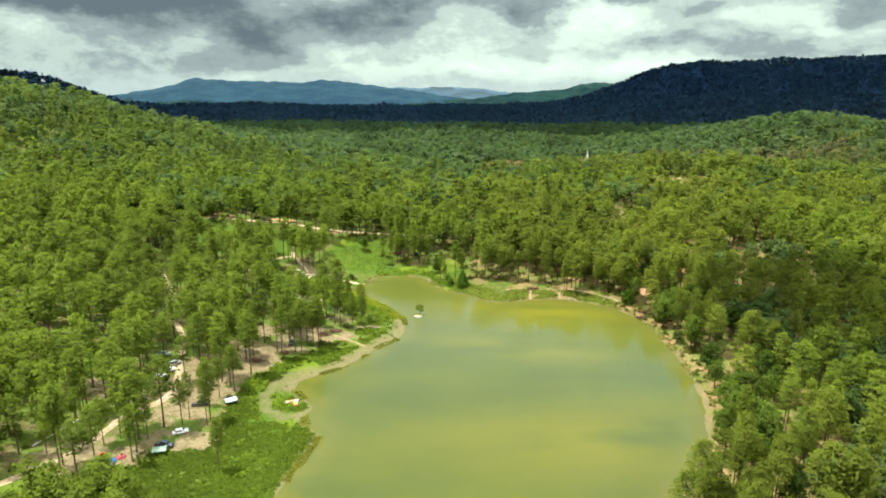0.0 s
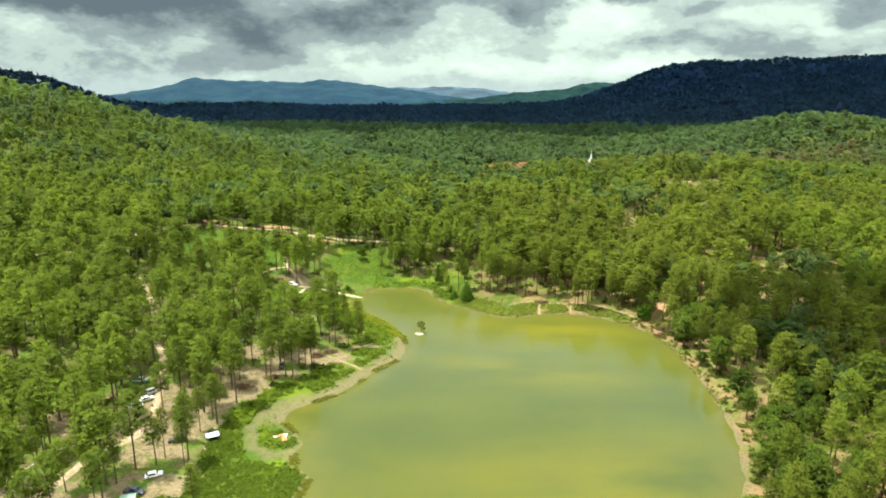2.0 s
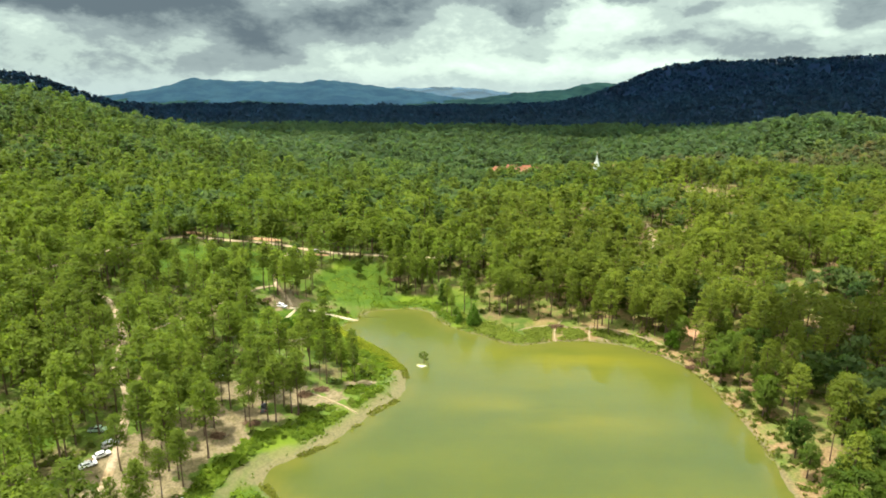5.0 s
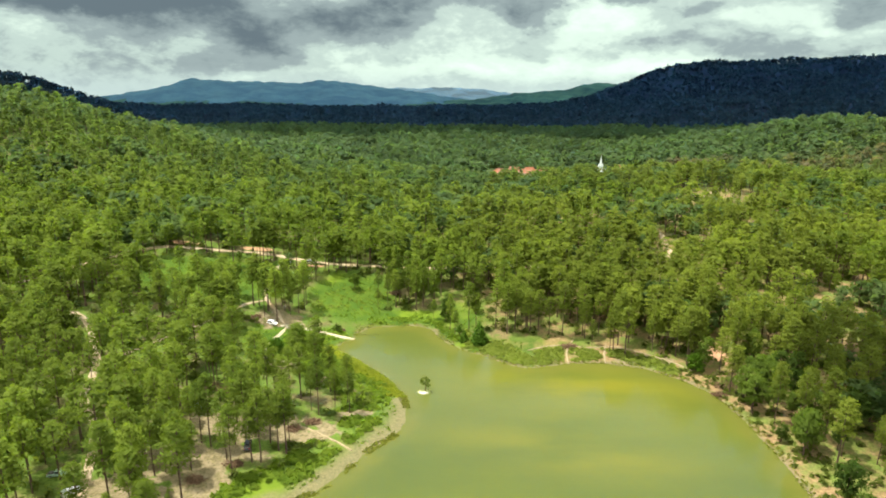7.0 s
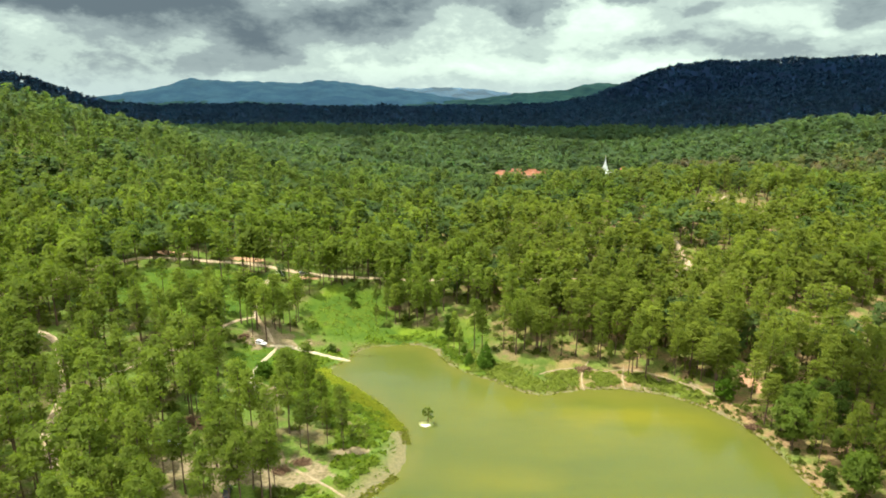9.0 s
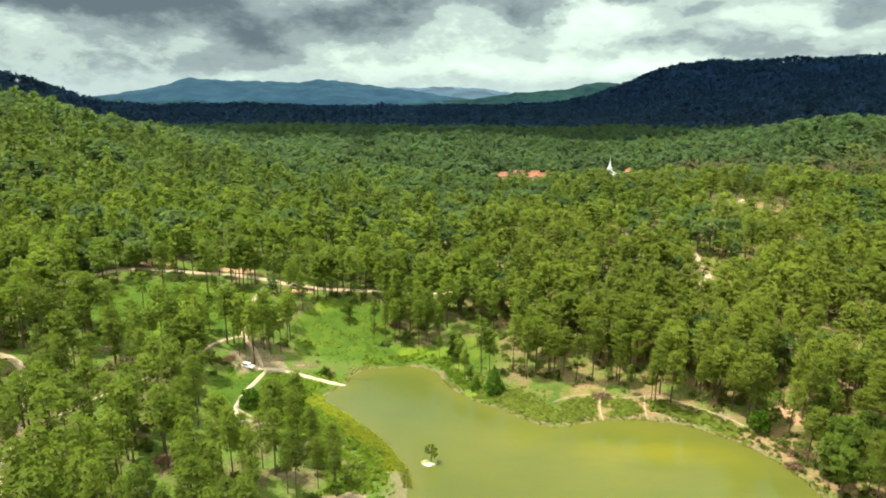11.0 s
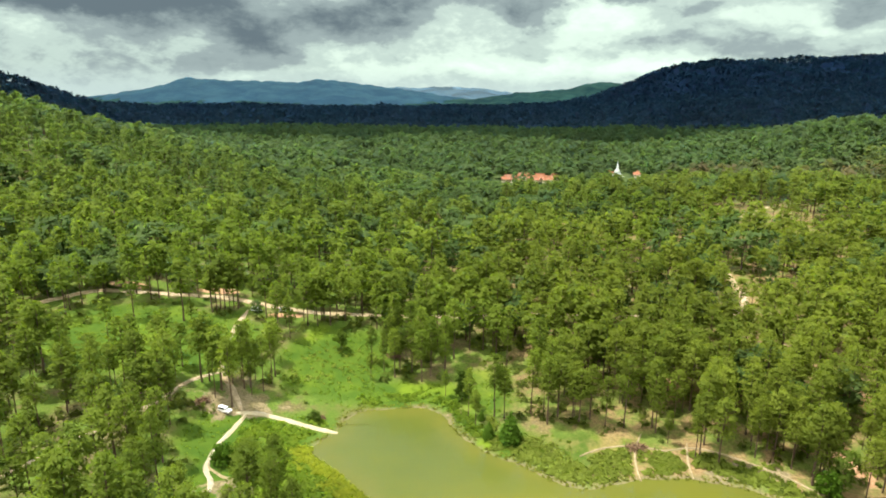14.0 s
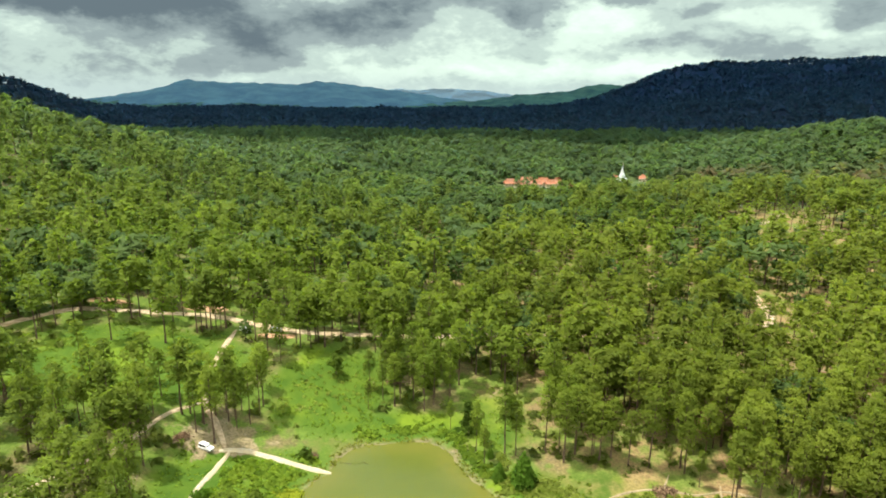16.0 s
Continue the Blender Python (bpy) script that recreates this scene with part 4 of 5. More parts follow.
def build_undergrowth():
    left = lambda x, y: (x < -8) & (y < 318)  # noqa: E731

    def bank(x, y):
        d = shore_distance(x, y)
        band = step(d, np.where(y > 258, 3.0, 5.5), np.where(y > 258, 6.0, 8.0)) * (1 - step(d, np.where(y > 250, 18, 15), np.where(y > 250, 24, 18)))
        return band * left(x, y) * off_road(x, y) * (0.55 + 0.5 * wave(x, y, 19, 4)) * (1 - in_spots(SANDS, x, y)) * np.where(y < 180, 0.12, 1.5) * off_ring(x, y)

    x, y = spread(9000, -75, 0, 110, 320, bank, 60)
    tuft_field("bank_shrubs", x, y, (0.5, 1.3), (0.9, 1.7), 20, M_BANK, "bright green shrubs along the grassy lake bank", "shrubs", 61)

    def right_bank(x, y):
        d = shore_distance(x, y)
        return step(d, 1.5, 2.5) * (1 - step(d, 9, 14)) * (y > 262) * (x > 6) * (x < 84) * off_road(x, y, 1.2) * (0.5 + 0.7 * wave(x, y, 15, 6)) * (1 - (np.abs(x - 44.5) < 1.0)) * (1 - (np.abs(x - 59) < 1.0))

    x, y = spread(13000, 0, 90, 255, 320, right_bank, 62)
    tuft_field("shore_shrubs", x, y, (0.3, 0.95), (0.7, 1.4), 18, M_HEATH, "dense olive-green shrubs lining the far shore", "shrubs", 63)

    def right_scrub(x, y):
        d = shore_distance(x, y)
        return step(d, 1.0, 2.5) * (1 - step(d, 8, 12)) * (x > 62) * (y < 290) * (0.35 + 0.5 * wave(x, y, 12, 5))

    x, y = spread(5000, 55, 110, 120, 290, right_scrub, 72)
    tuft_field("shore_scrub", x, y, (0.4, 1.6), (0.6, 1.3), 14, M_YOUNG, "dark scrub on the bare eastern bank", "shrubs", 73)

    def reeds(x, y):
        d = shore_distance(x, y)
        cape = (x < -14) & (y > 262) & (y < 304)
        return step(d, -1.2, 0.2) * (1 - step(d, np.where(cape, 4.5, 2.5), np.where(cape, 7.5, 4.5))) * np.where(cape, 0.95, 0.0) * (y > 120)

    x, y = spread(16000, -60, -10, 258, 308, reeds, 64)
    tuft_field("shore_reeds", x, y, (0.4, 1.0), (0.35, 0.7), 9, M_REED, "yellowing reeds at the water's edge", "reeds", 65)

    def rim(x, y):
        d = shore_distance(x, y)
        return step(d, -0.8, 0.2) * (1 - step(d, 1.8, 3.2)) * (0.55 + 0.5 * wave(x, y, 25, 8)) * ((x > -12) | (y > 262)) * off_road(x, y, 1.2)

    def water_edge(x, y):
        d = shore_distance(x, y)
        return step(d, -1.6, -0.6) * (1 - step(d, 0.8, 1.6)) * step(wave(x, y, 21, 12), 0.0, 0.35) * (x < -12) * (y < 264)

    x, y = spread(26000, -56, -12, 140, 266, water_edge, 82)
    tuft_field("edge_reeds", x, y, (0.2, 0.55), (0.3, 0.6), 7, M_RIM, "olive-brown reeds standing in the shallow lake margin", "reeds", 83)
    x, y = spread(42000, -60, 95, 200, 345, rim, 80)
    tuft_field("rim_grass", x, y, (0.2, 0.6), (0.25, 0.55), 7, M_RIM, "olive-yellow grass rimming the lake", "grass", 81)

    def grass(x, y):
        d = shore_distance(x, y)
        return np.maximum(in_spots(MEADOWS, x, y), (1 - step(d, 8, 14)) * left(x, y)) * step(d, 2, 4) * off_road(x, y, 1.8) * (0.35 + 0.6 * wave(x, y, 14, 9)) * (1 - in_spots(SANDS, x, y)) * off_ring(x, y)

    x, y = spread(46000, -160, 30, 130, 385, grass, 66)
    tuft_field("meadow_grass", x, y, (0.10, 0.32), (0.35, 0.8), 5, M_SHRUB, "tufted bright green meadow grass", "grass", 67)

    def spit(x, y):
        d = shore_distance(x, y)
        return off_ring(x, y) * step(d, 1.0, 2.4) * in_spots([(-60, 150, 21, 16), (-72, 136, 22, 12), (-52, 165, 12, 6), (-48, 184, 6, 5), (-63, 186, 6, 20), (-42, 160, 7, 16), (-47, 140, 8, 16)], x, y) * (1 - in_spots(SANDS, x, y)) * (0.75 + 0.4 * wave(x, y, 11, 30))

    x, y = spread(26000, -95, -30, 122, 206, spit, 76)
    tuft_field("spit_grass", x, y, (0.12, 0.34), (0.4, 0.8), 8, M_SPIT, "rough bright green grass covering the low spit", "grass", 77)

    def north_shore(x, y):
        d = shore_distance(x, y)
        return step(d, 2.5, 4.0) * (1 - step(d, 6, 10)) * (y > 300) * (x > -38) * (x < 22) * (0.55 + 0.7 * wave(x, y, 13, 31)) * off_road(x, y, 1.6)

    x, y = spread(3500, -40, 24, 300, 350, north_shore, 78)
    tuft_field("inlet_shrubs", x, y, (0.4, 1.2), (0.6, 1.3), 14, M_SHRUB, "low yellow-green shrubs round the inlet", "shrubs", 79)

    def scrub(x, y):
        d = shore_distance(x, y)
        return step(d, 6, 12) * off_road(x, y) * step(wave(x, y, 33, 15) + 0.6 * wave(x, y, 12, 16) + 0.3 * (x > 5), 0.1, 0.7) * 0.8 * (1 - in_spots(SANDS, x, y)) * (1 - in_spots(MEADOWS, x, y))

    x, y = spread(17000, -200, 200, 120, 420, scrub, 68)
    tuft_field("forest_scrub", x, y, (0.6, 2.4), (0.8, 1.7), 12, M_YOUNG, "low green scrub between the pine trunks", "shrubs", 69)

    def young_growth(x, y):
        thick = step(wave(x, y, 41, 25) + 0.7 * wave(x, y, 15, 26) + 0.35, 0.0, 0.8)
        return density(x, y) * thick * in_sight(x, y, 0) * (1 - 0.8 * in_spots(SANDS, x, y)) * (1 - 0.7 * in_spots(CUTS, x, y)) * np.where((x < -30) & (y < 270), 0.25, 1)

    x, y = spread(16000, -240, 260, 190, 540, young_growth, 74)
    tuft_field("young_growth", x, y, (1.0, 4.2), (0.9, 2.0), 12, M_YOUNG, "olive-green saplings and brush under the pines", "shrubs", 75)

    def heath(x, y):
        return in_spots([(-42, 352, 14, 9), (-56, 340, 8, 5)], x, y, 0.4) * 0.7

    x, y = spread(620, -70, -20, 330, 370, heath, 70)
    tuft_field("meadow_heath", x, y, (0.3, 0.8), (0.5, 0.9), 8, M_HEATH, "grey-green heath tufts in the meadow", "shrubs", 71)


M_BANK = leaf_material("bank_leaves", (0.110, 0.185, 0.013), (0.195, 0.275, 0.024), "tree")
M_HEATH = leaf_material("heath_leaves", (0.160, 0.210, 0.028), (0.245, 0.300, 0.048), "tree")
M_RIM = leaf_material("rim_grass_blades", (0.130, 0.155, 0.018), (0.215, 0.225, 0.030), "tree")
M_SPIT = leaf_material("rough_grass_blades", (0.078, 0.128, 0.011), (0.142, 0.205, 0.016), "tree")
M_YOUNG = leaf_material("sapling_leaves", (0.075, 0.105, 0.016), (0.150, 0.185, 0.028), "tree")
build_undergrowth()


# ---- lone trees and the islet ----
def part(name, bm, mat, parent, label=""):
    me = bpy.data.meshes.new(name)
    bm.to_mesh(me)
    bm.free()
    me.materials.append(mat)
    ob = new(name, me)
    ob.parent = parent
    return tagged(ob, label) if label else ob


def data_part(name, me, parent, label=""):
    ob = new(name, me)
    ob.parent = parent
    return tagged(ob, label) if label else ob


def thing(name, x, y, z, label, category, group="", turn=0.0):
    ob = new(name)
    ob.matrix_world = Matrix.Translation((x, y, z)) @ Matrix.Rotation(radians(turn), 4, "Z")
    return tagged(ob, label, category, group)


def ground_z(x, y):
    return float(land(np.array([x]), np.array([y]))[0])


def conical_tree(x, y, height, seed):
    """A dense dark tree in overlapping tiers."""
    r = np.random.default_rng(seed)
    root = thing("conical_tree", x, y, ground_z(x, y) - 0.05, "dark green conical tree with dense tiered foliage", "tree", "dark trees by the far shore")
    spots, ways = [], []
    tiers = 8
    for k in range(tiers):
        t = k / (tiers - 1)
        rad = height * 0.36 * (1 - t) ** 0.7 * (0.75 + 0.25 * min(1, t * 5 + 0.4)) + 0.25
        n = int(80 + 260 * (1 - t))
        a, q = r.uniform(0, 6.283, n), np.sqrt(r.uniform(0.2, 1, n))
        lobe = 1 + 0.14 * np.sin(a * 5 + k * 1.3)
        z = height * (0.08 + 0.86 * t) + (1 - q) * height * 0.10 + r.normal(size=n) * 0.12
        spots.append(np.stack([np.cos(a) * rad * q * lobe, np.sin(a) * rad * q * lobe, z], 1))
        ways.append(np.stack([np.cos(a) * 0.7, np.sin(a) * 0.7, np.full(n, 0.9)], 1) + r.normal(size=(n, 3)) * 0.35)
    v, f = cards(np.concatenate(spots), np.concatenate(ways), 0.07 * height ** 0.9, r)
    data_part("crown", mesh_from("crown", v, f, [M_DARK]), root)
    tv, tf = tube([(0, 0, -0.3), (0, 0, height * 0.4), (0, 0, height * 0.9)], [0.22, 0.15, 0.03], 7)
    data_part("trunk", mesh_from("trunk", tv, tf, [M_BARK], True), root)


def leafy_tree(name, x, y, height, spread_, seed, mat, label, group="", puffs=12, per=40, card=0.5, base=0.35, trunk=0.12):
    """A small rounded tree of leaf puffs on limbs."""
    r = np.random.default_rng(seed)
    root = thing(name, x, y, ground_z(x, y) - 0.05, label, "tree", group)
    spots, ways, wood = [], [], [tube([(0, 0, -0.3), (0.1, 0.05, height * 0.35), (0.0, 0.12, height * 0.8)], [trunk * 1.3, trunk, trunk * 0.3], 6)]
    for k in range(puffs):
        t = (k + 0.5) / puffs
        a = k * 2.4 + r.uniform(-0.4, 0.4)
        q = spread_ * math.sin(math.pi * (0.2 + 0.72 * t)) * r.uniform(0.3, 0.85)
        c = np.array([math.cos(a) * q, math.sin(a) * q, height * (base + (0.93 - base) * t)])
        s = spread_ * r.uniform(0.34, 0.5)
        d = r.normal(size=(per, 3))
        d /= np.linalg.norm(d, axis=1, keepdims=True)
        spots.append(c + d * s * r.uniform(0.5, 1.1, (per, 1)) * (1, 1, 0.75))
        ways.append(d + r.normal(size=(per, 3)) * 0.4 + (0, 0, 0.4))
        if k % 2 == 0:
            wood.append(tube([(0, 0, c[2] * 0.75), c * (0.6, 0.6, 0.95), c], [trunk * 0.5, trunk * 0.35, 0.02], 4))
    v, f = cards(np.concatenate(spots), np.concatenate(ways), card, r)
    data_part("crown", mesh_from("crown", v, f, [mat]), root)
    data_part("trunk", mesh_from("trunk", *join(wood), [M_BARK], True), root)
    return root


def lump(bm, cx, cy, cz, rx, ry, rz, seed, rough=0.18, level=2):
    r = random.Random(seed)
    made = bmesh.ops.create_icosphere(bm, subdivisions=level, radius=1.0)
    for v in made["verts"]:
        k = 1 + rough * noise.noise(v.co * 1.6 + Vector((seed, 0, 0))) * 2 + r.uniform(-0.02, 0.02)
        v.co = Vector((cx + v.co.x * rx * k, cy + v.co.y * ry * k, cz + v.co.z * rz * k))


def build_islet():
    root = thing("islet", -10.3, 265.5, 0.0, "small rocky islet with grass and drowned stumps in the lake", "islet")
    bm = bmesh.new()
    lump(bm, 0, 0.3, -0.35, 2.7, 2.0, 0.85, 3, 0.12, 3)
    part("mound", bm, M_ISLE, root)
    for k, (x, y, s) in enumerate([(-0.2, -0.7, 1.1), (0.9, -0.5, 0.75), (-1.2, -0.4, 0.6)]):
        bm = bmesh.new()
        lump(bm, x, y, 0.25, s, s * 0.7, 0.34, 11 + k, 0.2, 2)
        part("rock", bm, M_ROCK, root, "bleached pale rock")
    for k, (x, y, h) in enumerate([(1.6, 1.2, 1.3), (-1.8, 1.3, 1.0), (2.4, 0.6, 0.9), (0.3, 1.8, 1.2), (-0.7, 1.7, 0.8)]):
        bm = bmesh.new()
        bmesh.ops.create_cone(bm, cap_ends=True, segments=6, radius1=0.11, radius2=0.05, depth=h + 0.6, matrix=pose(x, y, (h - 0.6) / 2, 6 * k - 10, 5 * k - 9))
        part("stump", bm, M_BARK, root)
    leafy_tree("islet_tree", -9.7, 266.0, 7.0, 1.9, 21, M_PINE, "thin small tree leaning over the rocky islet", "", 7, 30, 0.42, 0.5, 0.13)


M_ISLE = surface("islet_turf", (0.09, 0.12, 0.025), (0.22, 0.25, 0.06), 2.5, 0.95, 0.1, 0.7, 0.1, (0.30, 0.26, 0.15), 0.7)
build_islet()
conical_tree(11.3, 306.2, 9.6, 31)
conical_tree(5.2, 308.5, 5.2, 32)
conical_tree(3.6, 318.0, 3.0, 33)
leafy_tree("slender_tree", -2.0, 330.5, 11.0, 3.0, 41, M_BROAD, "slender grey-green tree standing by the inlet", "", 16, 60, 0.55, 0.15)
leafy_tree("round_tree", 11.5, 335.5, 9.0, 2.6, 42, M_BROAD, "round green tree alone on the lawn", "lone trees on the grass", 14, 55, 0.5, 0.4)
leafy_tree("round_tree", -67.5, 292.5, 6.0, 3.4, 43, M_DARK, "dark round tree beside the sandy loop track", "lone trees on the grass", 14, 70, 0.55, 0.2, 0.16)
leafy_tree("round_tree", -48.0, 317.0, 3.6, 2.2, 44, M_BROAD, "low bushy tree at the end of the track", "lone trees on the grass", 10, 45, 0.42, 0.15)
leafy_tree("round_tree", -46.0, 357.0, 8.0, 3.0, 45, M_BROAD, "round green tree alone in the meadow", "lone trees on the grass", 12, 55, 0.55, 0.4)
leafy_tree("round_tree", 90.0, 281.0, 7.5, 3.6, 46, M_DARK, "dark bushy tree above the bare bank", "lone trees on the grass", 14, 70, 0.55, 0.12, 0.16)


# ---- stakes in the shallows ----
def water_stake(x, y, high, lean):
    root = thing("water_stake", x, y, -0.8, "thin dark stake standing in the shallow inlet", "stake", "stakes in the inlet")
    data_part("shaft", mesh_from("shaft", *tube([(0, 0, 0), (lean * 0.5, 0, high * 0.5 + 0.4), (lean, 0.02, high + 0.8)], [0.06, 0.05, 0.035], 6), [M_BARK], True), root)
    if lean > 0:
        data_part("side_twig", mesh_from("side_twig", *tube([(lean * 0.6, 0, high * 0.6 + 0.6), (lean * 0.6 + 0.25, 0.1, high * 0.75 + 0.8)], [0.03, 0.012], 4), [M_BARK], True), root)


_r = random.Random(5)
for _k in range(11):
    water_stake(-38.5 + _k * 0.75 + _r.uniform(-0.3, 0.3), 316.2 + _r.uniform(-0.5, 0.5), _r.uniform(0.35, 0.8), _r.uniform(-0.15, 0.2))


# ---- brush heaps, logs, floats ----
def brush_heap(x, y, wide, high, seed):
    """Cut branches heaped up."""
    r = np.random.default_rng(seed)
    root = thing("brush_heap", x, y, ground_z(x, y), "heap of dry brown cut branches on bare earth", "brush heap", "brush heaps")
    parts = []
    for _ in range(90):
        a, q = r.uniform(0, 6.283), math.sqrt(r.uniform(0, 1)) * wide
        c = np.array([math.cos(a) * q, math.sin(a) * q * 0.7, r.uniform(0.05, high) * (1 - q / wide * 0.7)])
        w = r.normal(size=3) * (1, 1, 0.35)
        w = w / np.linalg.norm(w) * r.uniform(0.5, 1.5)
        parts.append(tube([c - w, c + (0, 0, 0.1), c + w], [0.07, 0.06, 0.03], 4))
    data_part("brushwood", mesh_from("brushwood", *join(parts), [M_BRUSH]), root)
    spots = r.normal(size=(150, 3)) * (wide * 0.45, wide * 0.33, high * 0.25) + (0, 0, high * 0.35)
    spots[:, 2] = np.abs(spots[:, 2])
    v, f = cards(spots, r.normal(size=(150, 3)) + (0, 0, 0.6), 0.5, r)
    data_part("dead_leaves", mesh_from("dead_leaves", v, f, [M_DEADLEAF]), root, "dry rust-brown leaves")


M_BRUSH = surface("dry_branches", (0.07, 0.04, 0.025), (0.20, 0.12, 0.07), 4.0, 0.9, 0.1, 0.5, 0.03)
M_DEADLEAF = surface("dead_leaves", (0.085, 0.055, 0.032), (0.19, 0.125, 0.07), 3.0, 0.9, 0.1, 0.5, 0.03)
for _x, _y, _w, _h, _s in ((96, 269, 4.2, 1.8, 1), (91.5, 264, 2.2, 1.2, 2), (47.5, 302, 3.4, 1.3, 3), (-47.5, 318.5, 2.0, 0.8, 4), (-83, 318, 2.6, 0.7, 5), (-26, 356, 2.6, 1.4, 6), (-49, 239, 2.4, 0.7, 7), (-76, 257, 4.0, 0.9, 8), (-56, 246, 2.8, 0.8, 9),
                           (-69, 214, 2.6, 0.7, 10), (-61, 221, 2.4, 0.7, 11), (-44, 243, 2.2, 0.7, 12), (-81, 259, 2.6, 0.7, 13)):
    brush_heap(_x, _y, _w, _h, _s)


def fallen_log(x0, y0, x1, y1, radius, seed):
    r = np.random.default_rng(seed)
    root = thing("fallen_log", x0, y0, ground_z(x0, y0), "long bleached pine log lying on the forest floor", "log", "felled logs")
    ts = np.linspace(0, 1, 9)
    px, py = x0 + (x1 - x0) * ts, y0 + (y1 - y0) * ts
    pz = np.linspace(ground_z(x0, y0) + 0.3, ground_z(x1, y1) + 0.9, 9)
    path = np.stack([px - x0, py - y0, pz - ground_z(x0, y0)], 1) + r.normal(size=(9, 3)) * 0.03
    data_part("bole", mesh_from("bole", *tube(path, np.linspace(radius, radius * 0.5, 9), 8), [M_DEADWOOD], True), root)
    for k in (3, 5, 6):
        tip = path[k] + r.normal(size=3) * (0.8, 0.8, 0.3) + (0, 0, 0.5)
        data_part("branch_stub", mesh_from("branch_stub", *tube([path[k], tip], [0.09, 0.04], 5), [M_DEADWOOD], True), root)


fallen_log(-113, 153.5, -107, 167.5, 0.30, 1)
fallen_log(-106, 172, -99, 176, 0.22, 2)
fallen_log(-103.5, 178.5, -97, 181.5, 0.18, 3)


def plain(name, colour, rough=0.5, spec=0.4, metal=0.0, dirt=0.35):
    """Paint, cloth or plastic with a little dust."""
    m, nt, bsdf = material(name, rough, spec)
    dust = narrow(nt, noise_fac(nt, 1.7, 5, 0.6, 2.0), 0.4, 0.75, 0.0, dirt)
    nt.links.new(blend(nt, dust, colour, tuple(0.6 * c + 0.4 * d for c, d in zip(colour, (0.35, 0.27, 0.18)))), bsdf.inputs["Base Color"])
    bsdf.inputs["Metallic"].default_value = metal
    return m


M_ORANGE, M_CREAM = plain("faded_orange_plastic", (0.70, 0.26, 0.08)), plain("cream_plastic", (0.72, 0.62, 0.42))


def beach_float(x, y, turn, mat, label, long=1.6):
    """A plastic pontoon with rounded ends and two bands."""
    root = thing("pontoon_float", x, y, ground_z(x, y), label, "float", "floats on the spit", turn)
    bm = bmesh.new()
    bmesh.ops.create_cone(bm, cap_ends=True, segments=12, radius1=0.34, radius2=0.34, depth=long, matrix=pose(0, 0, 0.32, 0, 90, 0))
    bmesh.ops.bevel(bm, geom=[e for e in bm.edges if len(e.link_faces) == 2 and abs(e.calc_face_angle(0)) > 1.0], offset=0.14, segments=2, affect="EDGES")
    part("hull", bm, mat, root)
    for s in (-0.3, 0.3):
        bm = bmesh.new()
        bmesh.ops.create_cone(bm, cap_ends=True, segments=12, radius1=0.365, radius2=0.365, depth=0.09, matrix=pose(s * long, 0, 0.32, 0, 90, 0))
        part("band", bm, M_CREAM, root)


for _x, _y, _t, _m, _l in ((-50.6, 184.2, 10, M_CREAM, "cream plastic pontoon float lying on the grassy spit"), (-49.4, 185.2, 60, M_ORANGE, "faded orange plastic pontoon float on the grassy spit"),
                           (-47.9, 186.2, 20, M_CREAM, "cream plastic pontoon float lying on the grassy spit"), (-47.6, 185.2, 100, M_CREAM, "cream plastic pontoon float lying on the grassy spit"),
                           (-48.0, 184.1, 140, M_ORANGE, "faded orange plastic pontoon float on the grassy spit"), (-47.4, 182.8, 30, M_ORANGE, "faded orange plastic pontoon float on the grassy spit")):
    beach_float(_x, _y, _t, _m, _l)


# ---- camp: cars and tents ----
M_GLASS = plain("tinted_glass", (0.02, 0.025, 0.03), 0.08, 0.6, 0.0, 0.1)
M_TYRE = plain("tyre_rubber", (0.02, 0.02, 0.02), 0.8, 0.2)
M_RIM = plain("alloy_rim", (0.55, 0.55, 0.56), 0.35, 0.5, 0.8, 0.2)
M_LAMP = plain("lamp_lens", (0.75, 0.76, 0.74), 0.15, 0.6, 0.0, 0.05)
M_TAIL = plain("tail_lamp_lens", (0.45, 0.03, 0.02), 0.2, 0.6, 0.0, 0.05)
M_BUMPER = plain("black_plastic", (0.03, 0.03, 0.032), 0.6, 0.3)
PAINT = {"white": plain("white_car_paint", (0.80, 0.80, 0.79), 0.25, 0.5, 0.0, 0.15), "silver": plain("silver_car_paint", (0.50, 0.52, 0.54), 0.3, 0.5, 0.5, 0.15),
         "dark grey": plain("dark_grey_car_paint", (0.06, 0.07, 0.085), 0.25, 0.5, 0.2, 0.2), "green": plain("pale_green_car_paint", (0.30, 0.42, 0.34), 0.3, 0.5, 0.0, 0.2)}


def block(bm, x0, x1, y0, y1, z0, z1, bevel=0.0, taper=(0, 0, 0, 0)):
    """A box with its top drawn in by taper (rear, front, sides, unused), edges rounded."""
    rear, front, side, _ = taper
    pts = [(x0, y0, z0), (x1, y0, z0), (x1, y1, z0), (x0, y1, z0), (x0 + rear, y0 + side, z1), (x1 - front, y0 + side, z1), (x1 - front, y1 - side, z1), (x0 + rear, y1 - side, z1)]
    v = [bm.verts.new(p) for p in pts]
    for f in ((3, 2, 1, 0), (4, 5, 6, 7), (0, 1, 5, 4), (1, 2, 6, 5), (2, 3, 7, 6), (3, 0, 4, 7)):
        bm.faces.new([v[k] for k in f])
    if bevel:
        edges = {e for q in v for e in q.link_edges}
        bmesh.ops.bevel(bm, geom=list(edges), offset=bevel, segments=2, affect="EDGES")


